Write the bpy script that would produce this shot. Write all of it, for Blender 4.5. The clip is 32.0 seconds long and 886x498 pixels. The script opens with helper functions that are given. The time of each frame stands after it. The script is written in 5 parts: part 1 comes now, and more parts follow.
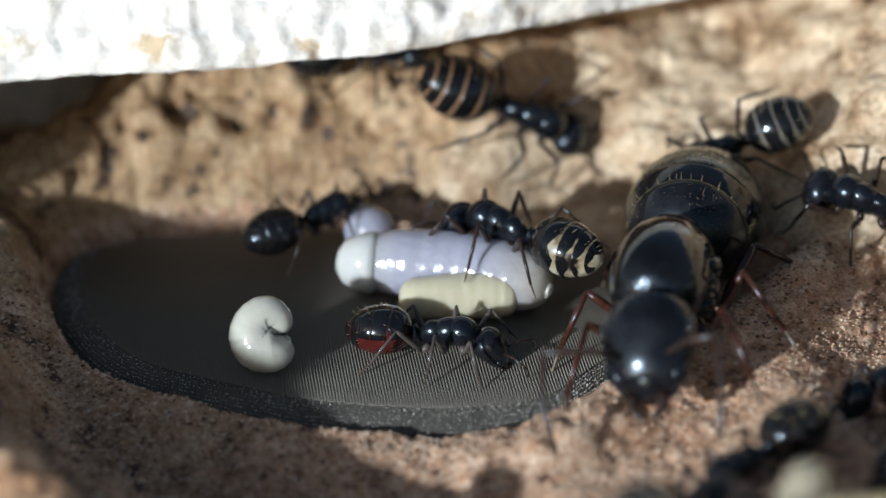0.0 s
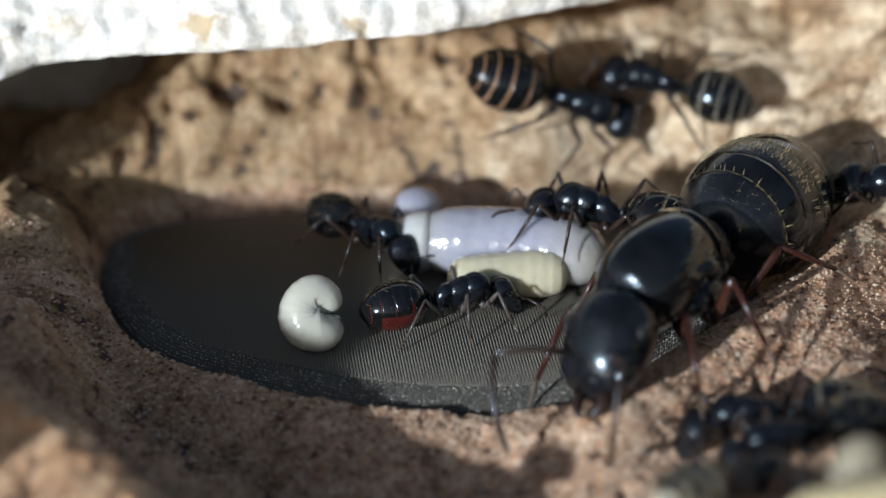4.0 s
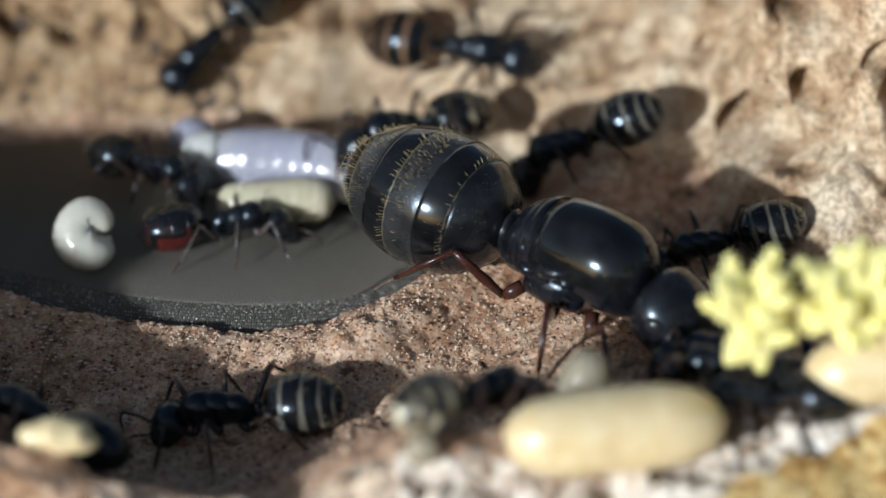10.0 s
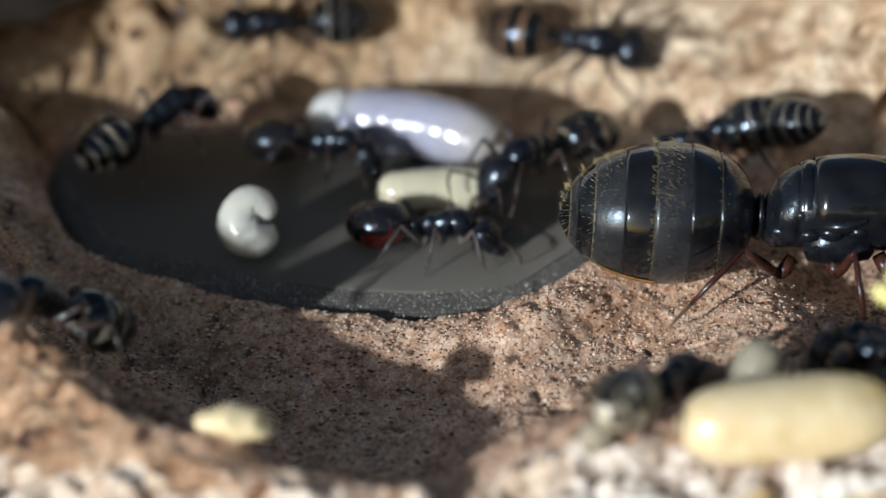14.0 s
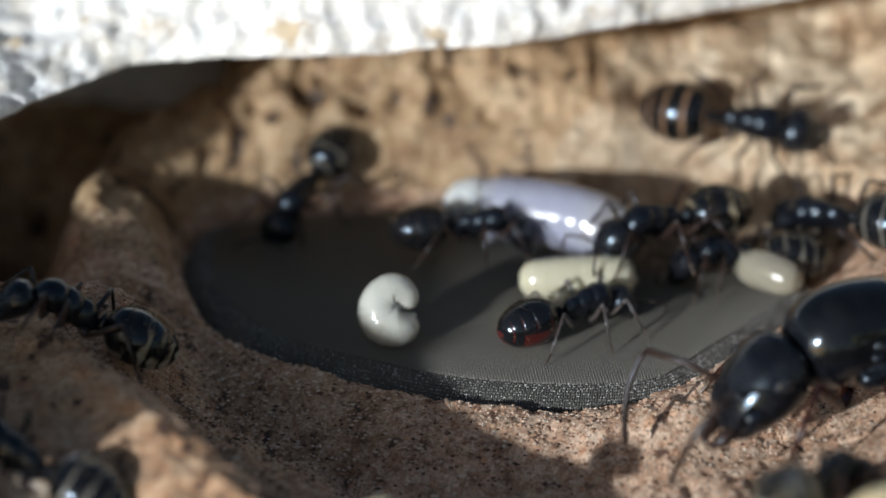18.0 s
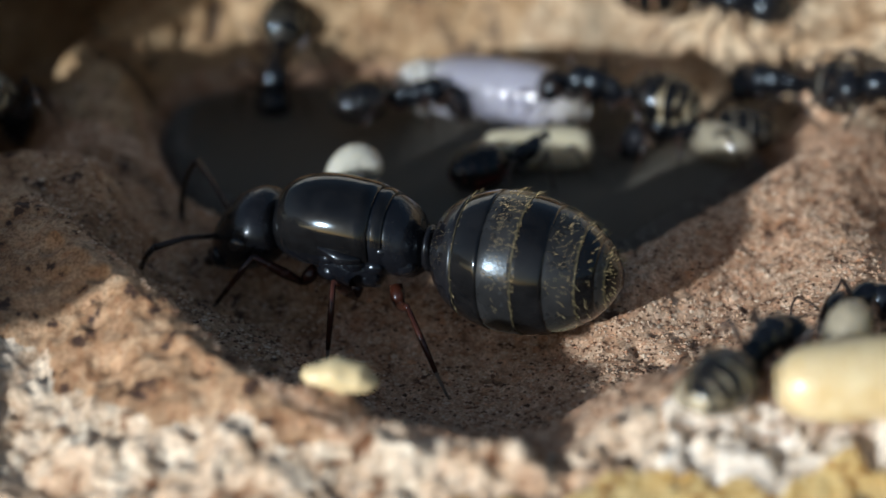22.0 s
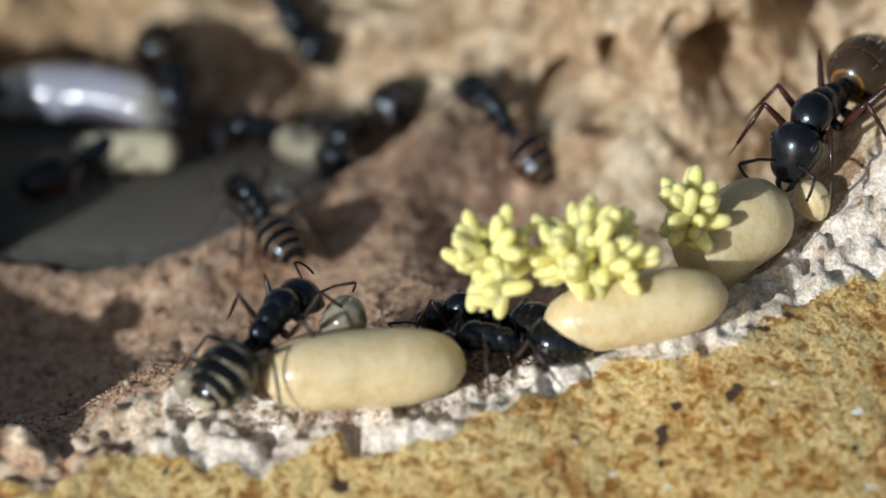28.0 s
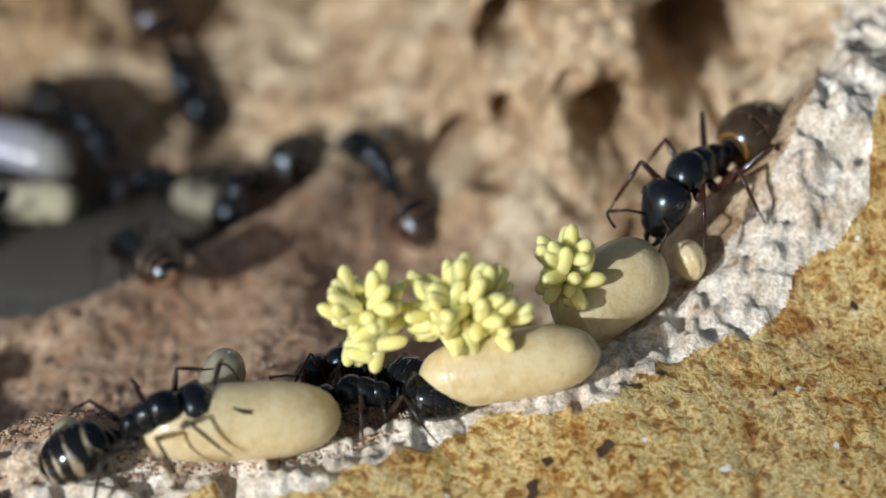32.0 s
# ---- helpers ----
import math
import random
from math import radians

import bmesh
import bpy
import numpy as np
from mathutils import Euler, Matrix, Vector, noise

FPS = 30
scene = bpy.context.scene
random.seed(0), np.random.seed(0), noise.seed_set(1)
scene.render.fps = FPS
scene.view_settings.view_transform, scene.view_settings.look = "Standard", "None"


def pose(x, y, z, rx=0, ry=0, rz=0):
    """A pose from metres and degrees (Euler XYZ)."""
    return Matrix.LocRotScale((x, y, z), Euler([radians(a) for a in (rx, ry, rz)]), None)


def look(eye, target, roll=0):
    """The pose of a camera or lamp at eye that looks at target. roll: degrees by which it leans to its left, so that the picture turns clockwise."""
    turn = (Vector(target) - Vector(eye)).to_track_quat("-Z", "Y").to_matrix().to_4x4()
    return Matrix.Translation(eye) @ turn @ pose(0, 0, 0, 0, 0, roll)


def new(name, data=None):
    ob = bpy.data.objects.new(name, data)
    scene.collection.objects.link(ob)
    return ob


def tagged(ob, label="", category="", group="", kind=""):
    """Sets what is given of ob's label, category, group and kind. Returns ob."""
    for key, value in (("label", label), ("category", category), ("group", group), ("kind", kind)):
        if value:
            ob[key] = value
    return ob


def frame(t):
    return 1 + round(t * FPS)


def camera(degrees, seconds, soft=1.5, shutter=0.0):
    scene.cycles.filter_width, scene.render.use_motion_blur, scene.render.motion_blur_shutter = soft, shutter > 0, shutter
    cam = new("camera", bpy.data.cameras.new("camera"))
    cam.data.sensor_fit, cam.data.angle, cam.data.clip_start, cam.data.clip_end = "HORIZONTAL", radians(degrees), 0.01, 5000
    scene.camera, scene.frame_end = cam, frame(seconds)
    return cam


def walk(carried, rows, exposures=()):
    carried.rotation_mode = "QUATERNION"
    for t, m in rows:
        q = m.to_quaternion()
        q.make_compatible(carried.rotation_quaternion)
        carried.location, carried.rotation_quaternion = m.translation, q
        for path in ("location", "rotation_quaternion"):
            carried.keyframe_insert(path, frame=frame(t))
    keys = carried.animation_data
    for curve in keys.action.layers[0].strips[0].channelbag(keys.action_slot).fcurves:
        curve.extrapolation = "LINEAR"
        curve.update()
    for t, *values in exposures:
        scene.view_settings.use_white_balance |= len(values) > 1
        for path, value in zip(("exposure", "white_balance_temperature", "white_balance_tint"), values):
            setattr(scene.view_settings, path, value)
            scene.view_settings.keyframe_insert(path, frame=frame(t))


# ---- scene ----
# A carved cork nest under a macro lens. All plan numbers below are centimetres; CM turns them into metres.
CM = 0.01


def cm_pose(m):
    """A pose given in centimetres, in metres."""
    out = m.copy()
    out.translation = m.translation * CM
    return out


cam = camera(18, 32.0)
cam.data.dof.use_dof = True
cam.data.dof.focus_distance = 9.97 * CM
cam.data.dof.aperture_fstop = 30
PATH = [
    (0, look((0.6319, -8.6150, 4.9941), (0.6320, 0.2383, 0.3445), -0.91)),
    (0.5, look((0.6003, -8.5986, 5.0044), (0.6480, 0.2475, 0.3412), -0.66)),
    (1, look((0.5818, -8.5950, 5.0074), (0.6533, 0.2437, 0.3307), -0.53)),
    (1.5, look((0.5789, -8.5935, 5.0111), (0.6553, 0.2435, 0.3311), -0.51)),
    (2, look((0.5785, -8.5909, 5.0122), (0.6371, 0.2452, 0.3304), -0.56)),
    (2.5, look((0.5842, -8.5894, 5.0026), (0.6124, 0.2411, 0.3099), -0.66)),
    (3, look((0.5841, -8.5797, 5.0036), (0.5659, 0.2551, 0.3191), -0.81)),
    (3.5, look((0.5734, -8.5901, 4.9913), (0.5071, 0.2423, 0.3024), -1.02)),
    (5.5, look((0.5093, -8.8384, 4.9508), (0.3929, -0.0099, 0.2555), -2.20)),
    (6, look((0.5509, -8.9072, 4.9897), (0.4645, -0.0707, 0.3089), -1.90)),
    (6.5, look((0.6190, -8.9833, 5.0482), (0.6297, -0.1592, 0.3435), -1.01)),
    (7, look((0.6899, -9.0282, 5.1005), (0.7925, -0.2167, 0.3732), 0.02)),
    (7.5, look((0.7651, -9.0256, 5.0985), (0.9733, -0.2097, 0.3829), 0.57)),
    (8, look((0.8093, -9.0454, 5.1405), (1.1399, -0.2324, 0.4265), 1.07)),
    (8.5, look((0.8828, -9.0888, 5.1426), (1.2893, -0.2804, 0.4260), 1.17)),
    (9, look((0.8541, -9.1233, 5.1217), (1.3067, -0.3351, 0.3716), 1.38)),
    (9.5, look((0.8601, -9.1377, 5.1163), (1.2957, -0.3704, 0.3264), 1.39)),
    (10, look((0.8550, -9.1535, 5.0941), (1.2994, -0.3937, 0.2911), 1.41)),
    (10.5, look((0.8518, -9.1660, 5.0892), (1.2967, -0.4216, 0.2585), 1.51)),
    (11, look((0.8487, -9.1921, 5.0693), (1.2803, -0.4690, 0.1988), 1.55)),
    (11.5, look((0.8548, -9.2086, 5.0878), (1.2757, -0.5125, 0.1683), 1.56)),
    (12, look((0.8612, -9.2099, 5.0870), (1.2481, -0.5177, 0.1580), 1.33)),
    (12.5, look((0.8103, -9.2113, 5.0850), (1.1986, -0.5143, 0.1645), 1.30)),
    (13, look((0.7392, -9.2279, 5.1308), (1.0760, -0.5221, 0.2222), 1.07)),
    (13.5, look((0.6845, -9.1974, 5.1385), (0.9084, -0.4789, 0.2458), 0.83)),
    (14, look((0.6002, -9.1928, 5.1295), (0.7112, -0.4507, 0.2753), 0.43)),
    (14.5, look((0.5809, -9.0967, 5.0786), (0.6170, -0.3206, 0.2851), 0.15)),
    (15, look((0.5581, -9.0007, 5.0403), (0.5698, -0.2003, 0.2913), -0.02)),
    (15.5, look((0.5231, -8.9180, 5.0178), (0.5407, -0.1053, 0.2919), -0.12)),
    (17.5, look((0.4203, -8.9800, 5.1098), (0.3435, -0.1171, 0.4791), 0.12)),
    (18, look((0.3469, -9.0207, 5.1229), (0.1888, -0.1642, 0.4822), -0.01)),
    (18.5, look((0.3246, -9.0823, 5.1549), (0.0670, -0.2279, 0.5146), -0.26)),
    (19, look((0.3223, -9.1351, 5.1775), (-0.0327, -0.3045, 0.4984), -0.52)),
    (19.5, look((0.4317, -9.2252, 5.2277), (0.0311, -0.4211, 0.5024), -0.67)),
    (20, look((0.4873, -9.3258, 5.2934), (0.1040, -0.5402, 0.5324), -0.80)),
    (20.5, look((0.5419, -9.3826, 5.3205), (0.1928, -0.6472, 0.4656), -0.67)),
    (21, look((0.5801, -9.3981, 5.3303), (0.2724, -0.7086, 0.3908), -0.60)),
    (21.5, look((0.6029, -9.4049, 5.3042), (0.3237, -0.7550, 0.2942), -0.56)),
    (22, look((0.6166, -9.3862, 5.3152), (0.3478, -0.7552, 0.2721), -0.39)),
    (22.5, look((0.6456, -9.3983, 5.3180), (0.3807, -0.7642, 0.2798), -0.37)),
    (23, look((0.6550, -9.4083, 5.3225), (0.4063, -0.7700, 0.2909), -0.18)),
    (23.5, look((0.6419, -9.4214, 5.3430), (0.4100, -0.7809, 0.3142), -0.20)),
    (24, look((0.6807, -9.4249, 5.2904), (0.4543, -0.7657, 0.2938), -0.09)),
    (24.5, look((0.9348, -9.4123, 5.2877), (0.7262, -0.7446, 0.3050), 0.03)),
    (25, look((1.2251, -9.3871, 5.3197), (1.0924, -0.7453, 0.2895), 0.52)),
    (25.5, look((1.4865, -9.4367, 5.4172), (1.4978, -0.8350, 0.3173), 1.03)),
    (26, look((1.6213, -9.5665, 5.5563), (1.7971, -0.9869, 0.4221), 1.58)),
    (26.5, look((1.6600, -9.6768, 5.6520), (1.9286, -1.0952, 0.5252), 1.85)),
    (28.5, look((2.3672, -9.8758, 5.5728), (2.1031, -1.2234, 0.5662), 0.11)),
    (29, look((2.4383, -9.8895, 5.6213), (2.1690, -1.2312, 0.6252), 0.21)),
    (29.5, look((2.4983, -9.9107, 5.6664), (2.2730, -1.2332, 0.7015), 0.48)),
    (30, look((2.5209, -9.9354, 5.6780), (2.3225, -1.2483, 0.7287), 0.66)),
    (30.5, look((2.5439, -9.9436, 5.7227), (2.3705, -1.2360, 0.8086), 0.78)),
    (31, look((2.5706, -9.9532, 5.7431), (2.4304, -1.2241, 0.8664), 0.87)),
    (31.5, look((2.5645, -9.9576, 5.7217), (2.4513, -1.2364, 0.8302), 0.94)),
    (32, look((2.5621, -9.9592, 5.6870), (2.4676, -1.2321, 0.8055), 1.22)),
]
walk(cam, [(t, cm_pose(m)) for t, m in PATH], [(0, 0.02, 5750, 6), (10, -0.08, 5800, 6), (15, 0.03, 5850, 8), (19, -0.1, 5800, 7), (22, -0.1, 6000, 7), (26, -0.24, 6000, 7), (29, -0.36, 6080, 6), (32, -0.42, 6080, 6)])

# ---- light ----
world = bpy.data.worlds.new("world")
scene.world = world
world.use_nodes = True
sky = world.node_tree.nodes.new("ShaderNodeTexSky")
sky.sky_type, sky.sun_disc = "NISHITA", False
SUN_WAY = Vector((0.6, 0.69, -0.25)).normalized()
sky.sun_elevation = math.asin(-SUN_WAY.z)
sky.sun_rotation = math.atan2(-SUN_WAY.x, -SUN_WAY.y)
back = world.node_tree.nodes["Background"]
room = world.node_tree.nodes.new("ShaderNodeMix")
room.data_type, room.blend_type = "RGBA", "MULTIPLY"
room.inputs[0].default_value, room.inputs[7].default_value = 1.0, (1.0, 0.9, 0.8, 1)
world.node_tree.links.new(sky.outputs[0], room.inputs[6])
world.node_tree.links.new(room.outputs[2], back.inputs[0])
back.inputs[1].default_value = 0.093
sun = new("sun", bpy.data.lights.new("sun", "SUN"))
sun.data.energy, sun.data.angle, sun.data.color = 4.6, radians(1.6), (0.985, 0.985, 0.965)
sun.rotation_euler = SUN_WAY.to_track_quat("-Z", "Y").to_euler()

# ---- materials ----
def material(name, colour=(0.5, 0.5, 0.5), rough=0.5, metal=0.0, **inputs):
    m = bpy.data.materials.new(name)
    m.use_nodes = True
    b = m.node_tree.nodes["Principled BSDF"]
    b.inputs["Base Color"].default_value = (*colour, 1)
    b.inputs["Roughness"].default_value = rough
    b.inputs["Metallic"].default_value = metal
    for k, v in inputs.items():
        b.inputs[k.replace("_", " ")].default_value = v
    return m


def noise_node(m, per_cm, detail=4.0, rough=0.6, kind="noise", random_w=False):
    """A noise or voronoi texture in object space, with so many features a centimetre."""
    nt = m.node_tree
    co = nt.nodes.new("ShaderNodeTexCoord")
    tex = nt.nodes.new("ShaderNodeTexNoise" if kind == "noise" else "ShaderNodeTexVoronoi")
    tex.inputs["Scale"].default_value = per_cm / CM
    if kind == "noise":
        tex.inputs["Detail"].default_value = detail
        tex.inputs["Roughness"].default_value = rough
    nt.links.new(co.outputs["Object"], tex.inputs["Vector"])
    return tex


def ramp(m, source, stops):
    nt = m.node_tree
    r = nt.nodes.new("ShaderNodeValToRGB")
    while len(r.color_ramp.elements) < len(stops):
        r.color_ramp.elements.new(0.5)
    for e, (p, c) in zip(r.color_ramp.elements, stops):
        e.position, e.color = p, (*c, 1)
    nt.links.new(source, r.inputs[0])
    return r


def mix(m, fac, a, b, how="MIX"):
    nt = m.node_tree
    x = nt.nodes.new("ShaderNodeMix")
    x.data_type, x.blend_type = "RGBA", how
    for sock, v in ((x.inputs[0], fac), (x.inputs[6], a), (x.inputs[7], b)):
        if isinstance(v, (int, float)):
            sock.default_value = v
        elif isinstance(v, tuple):
            sock.default_value = (*v, 1)
        else:
            nt.links.new(v, sock)
    return x.outputs[2]


def finish(m, colour=None, bump=None, height_cm=0.005, strength=0.6, rough=None):
    nt = m.node_tree
    b = nt.nodes["Principled BSDF"]
    if colour is not None:
        nt.links.new(colour, b.inputs["Base Color"])
    if rough is not None:
        nt.links.new(rough, b.inputs["Roughness"])
    if bump is not None:
        n = nt.nodes.new("ShaderNodeBump")
        n.inputs["Strength"].default_value = strength
        n.inputs["Distance"].default_value = height_cm * CM
        nt.links.new(bump, n.inputs["Height"])
        nt.links.new(n.outputs[0], b.inputs["Normal"])
    return m


def grainy(name, patches, grains, pore, per_cm=34, height=0.01, share=0.6, broad_per_cm=2.4, pores=(0.33, 0.4), dusty=0.75):
    """A granular surface: broad patches, single grains of several colours, fine dust and dark pores."""
    m = material(name, patches[1], 0.72)
    broad, mid, fine = noise_node(m, broad_per_cm, 6), noise_node(m, per_cm * 0.3, 4), noise_node(m, per_cm * 2.2, 2)
    cells = noise_node(m, per_cm, kind="voronoi")
    split = m.node_tree.nodes.new("ShaderNodeSeparateColor")
    m.node_tree.links.new(cells.outputs["Color"], split.inputs[0])
    base = ramp(m, broad.outputs[0], ((0.38, patches[0]), (0.5, patches[1]), (0.62, patches[2])))
    grain = ramp(m, split.outputs[0], tuple((i / (len(grains) - 1), c) for i, c in enumerate(grains)))
    col = mix(m, share, base.outputs[0], grain.outputs[0])
    dust = ramp(m, fine.outputs[0], ((0.36, (0.5, 0.46, 0.42)), (0.58, (1.1, 1.08, 1.05))))
    col = mix(m, dusty, col, dust.outputs[0], "MULTIPLY")
    blot = ramp(m, mid.outputs[0], ((0.4, (0.66, 0.58, 0.5)), (0.56, (1.08, 1.08, 1.08))))
    col = mix(m, dusty, col, blot.outputs[0], "MULTIPLY")
    holes = ramp(m, mid.outputs[0], ((pores[0], (1, 1, 1)), (pores[1], (0, 0, 0))))
    col = mix(m, holes.outputs[0], col, pore)
    relief = mix(m, 0.5, mix(m, 0.6, cells.outputs["Distance"], fine.outputs[0]), mid.outputs[0])
    return finish(m, col, relief, height, 0.9)


M_FLOOR = grainy("clay_grain", ((0.4, 0.2, 0.1), (0.61, 0.39, 0.25), (0.74, 0.55, 0.4)),
                 ((0.36, 0.17, 0.09), (0.61, 0.43, 0.31), (0.76, 0.62, 0.48), (0.59, 0.32, 0.18), (0.78, 0.64, 0.5), (0.34, 0.21, 0.14), (0.67, 0.47, 0.33)), (0.1, 0.05, 0.03), 40, 0.007)
M_BANK = grainy("rusty_clay", ((0.29, 0.155, 0.08), (0.44, 0.28, 0.165), (0.55, 0.4, 0.27)),
                ((0.32, 0.165, 0.085), (0.5, 0.32, 0.185), (0.58, 0.43, 0.29), (0.4, 0.21, 0.11)), (0.06, 0.03, 0.02), 34, 0.014, 0.5, 3.2, (0.36, 0.41))
M_WALL_WEST = grainy("brown_cork", ((0.19, 0.1, 0.045), (0.4, 0.265, 0.14), (0.52, 0.39, 0.25)),
                     ((0.26, 0.15, 0.07), (0.46, 0.32, 0.18), (0.54, 0.42, 0.27), (0.36, 0.22, 0.11)), (0.05, 0.03, 0.018), 24, 0.016, 0.4, 3.0, (0.37, 0.43))
M_WALL = grainy("pale_cork", ((0.36, 0.23, 0.13), (0.54, 0.41, 0.28), (0.67, 0.56, 0.42)),
                ((0.36, 0.24, 0.13), (0.58, 0.46, 0.3), (0.68, 0.58, 0.42), (0.46, 0.32, 0.18)), (0.07, 0.04, 0.02), 20, 0.014, 0.35, 3.0, (0.32, 0.38))


def worm_cork(name):
    """Cut cork: matted worm-like patches of straw, ochre and rust with dark specks."""
    m = material(name, (0.4, 0.27, 0.1), 0.5, Coat_Weight=0.2, Coat_Roughness=0.25)
    worm, wide, broad, fine = noise_node(m, 25, 4), noise_node(m, 6, 4), noise_node(m, 1.4, 5), noise_node(m, 60, 3)
    worm.inputs["Distortion"].default_value = 0.5
    wide.inputs["Distortion"].default_value = 0.4
    speck, glint = noise_node(m, 8, 2), noise_node(m, 14, 1)
    a = ramp(m, worm.outputs[0], ((0.37, (0.2, 0.075, 0.012)), (0.43, (0.42, 0.22, 0.045)), (0.47, (0.62, 0.44, 0.16)), (0.53, (0.72, 0.6, 0.34)), (0.58, (0.6, 0.43, 0.16)), (0.65, (0.42, 0.24, 0.06))))
    w = ramp(m, wide.outputs[0], ((0.36, (0.55, 0.34, 0.14)), (0.47, (1.0, 0.96, 0.9)), (0.6, (1.1, 1.14, 1.2))))
    b = ramp(m, broad.outputs[0], ((0.38, (0.5, 0.3, 0.08)), (0.52, (0.62, 0.47, 0.2)), (0.62, (0.62, 0.54, 0.33))))
    col = mix(m, 0.2, a.outputs[0], b.outputs[0])
    col = mix(m, 0.9, col, w.outputs[0], "MULTIPLY")
    col = mix(m, 0.6, col, ramp(m, fine.outputs[0], ((0.38, (0.6, 0.52, 0.42)), (0.58, (1.12, 1.12, 1.12)))).outputs[0], "MULTIPLY")
    col = mix(m, ramp(m, speck.outputs[0], ((0.3, (1, 1, 1)), (0.34, (0, 0, 0)))).outputs[0], col, (0.06, 0.035, 0.02))
    col = mix(m, ramp(m, glint.outputs[0], ((0.74, (0, 0, 0)), (0.77, (1, 1, 1)))).outputs[0], col, (0.85, 0.83, 0.78))
    return finish(m, col, mix(m, 0.5, mix(m, 0.4, worm.outputs[0], fine.outputs[0]), wide.outputs[0]), 0.022, 0.9)


M_CUT = worm_cork("cut_cork")
M_BARK = grainy("grey_bark", ((0.2, 0.21, 0.16), (0.34, 0.35, 0.28), (0.46, 0.46, 0.4)), ((0.26, 0.27, 0.21), (0.36, 0.37, 0.3), (0.42, 0.41, 0.35)), (0.04, 0.035, 0.025), 16, 0.016, 0.4)
M_CRUMB = grainy("white_crumb", ((0.6, 0.5, 0.39), (0.77, 0.71, 0.63), (0.84, 0.8, 0.74)),
                 ((0.72, 0.64, 0.54), (0.84, 0.8, 0.74), (0.88, 0.85, 0.81)), (0.3, 0.19, 0.1), 30, 0.02, 0.5, 4, (0.31, 0.35), 0.62)
M_TAN = grainy("tan_crumb", ((0.42, 0.25, 0.14), (0.64, 0.5, 0.37), (0.8, 0.73, 0.62)),
               ((0.5, 0.34, 0.22), (0.7, 0.58, 0.45), (0.8, 0.72, 0.6), (0.58, 0.4, 0.28)), (0.16, 0.07, 0.03), 26, 0.016, 0.45, 3.5, (0.36, 0.42))
M_LIP = grainy("sunlit_crumb", ((0.8, 0.75, 0.66), (0.88, 0.86, 0.82), (0.92, 0.91, 0.89)),
               ((0.74, 0.66, 0.54), (0.86, 0.83, 0.78), (0.9, 0.88, 0.86)), (0.55, 0.43, 0.28), 14, 0.02, 0.4, dusty=0.3)

# ---- helpers of the place ----
def mesh_object(name, verts, faces, mat, parent=None, label="", smooth=True):
    """One mesh object from centimetre coordinates."""
    me = bpy.data.meshes.new(name)
    me.from_pydata([(x * CM, y * CM, z * CM) for x, y, z in verts], [], faces)
    me.materials.append(mat)
    if smooth:
        me.polygons.foreach_set("use_smooth", [True] * len(me.polygons))
    me.update()
    ob = new(name, me)
    ob.parent = parent
    if label:
        ob["label"] = label
    return ob


def closed(points, n=12):
    """A closed smooth outline through a few points."""
    p, out = np.array(points, float), []
    for i in range(len(p)):
        a, b, c, d = p[i - 1], p[i], p[(i + 1) % len(p)], p[(i + 2) % len(p)]
        for s in np.arange(n) / n:
            out.append(0.5 * (2 * b + (c - a) * s + (2 * a - 5 * b + 4 * c - d) * s**2 + (3 * b - a - 3 * c + d) * s**3))
    return np.array(out)


def signed(x, y, line):
    """Distance to a closed outline, negative inside."""
    best, inside = np.full(x.shape, 1e9), np.zeros(x.shape, bool)
    for (ax, ay), (bx, by) in zip(line, np.roll(line, -1, 0)):
        dx, dy = bx - ax, by - ay
        s = np.clip(((x - ax) * dx + (y - ay) * dy) / (dx * dx + dy * dy + 1e-12), 0, 1)
        best = np.minimum(best, (x - ax - s * dx) ** 2 + (y - ay - s * dy) ** 2)
        cross = (ay > y) != (by > y)
        inside ^= cross & (x < dx * (y - ay) / (dy if abs(dy) > 1e-12 else 1e-12) + ax)
    return np.sqrt(best) * np.where(inside, -1, 1)


def smooth(a, b, v):
    s = np.clip((v - a) / (b - a), 0, 1)
    return s * s * (3 - 2 * s)


def lattice(x, y, per_cm, seed):
    """Smooth value noise between -1 and 1, by numpy."""
    rng = np.random.RandomState(seed)
    table = rng.uniform(-1, 1, (256, 256))
    u, v = x * per_cm + 512.3, y * per_cm + 517.7
    i, j = np.floor(u).astype(int), np.floor(v).astype(int)
    fu, fv = u - i, v - j
    fu, fv = fu * fu * (3 - 2 * fu), fv * fv * (3 - 2 * fv)
    t = lambda p, q: table[p % 256, q % 256]
    return (t(i, j) * (1 - fu) + t(i + 1, j) * fu) * (1 - fv) + (t(i, j + 1) * (1 - fu) + t(i + 1, j + 1) * fu) * fv


def lattice3(p, per_cm, seed):
    """The same in three dimensions, for points in rows."""
    table = np.random.RandomState(seed).uniform(-1, 1, (64, 64, 64))
    u = p * per_cm + 512.3
    i = np.floor(u).astype(int)
    f = u - i
    f = f * f * (3 - 2 * f)
    out = np.zeros(len(p))
    for a in (0, 1):
        for b in (0, 1):
            for c in (0, 1):
                w = np.where(a, f[:, 0], 1 - f[:, 0]) * np.where(b, f[:, 1], 1 - f[:, 1]) * np.where(c, f[:, 2], 1 - f[:, 2])
                out += w * table[(i[:, 0] + a) % 64, (i[:, 1] + b) % 64, (i[:, 2] + c) % 64]
    return out


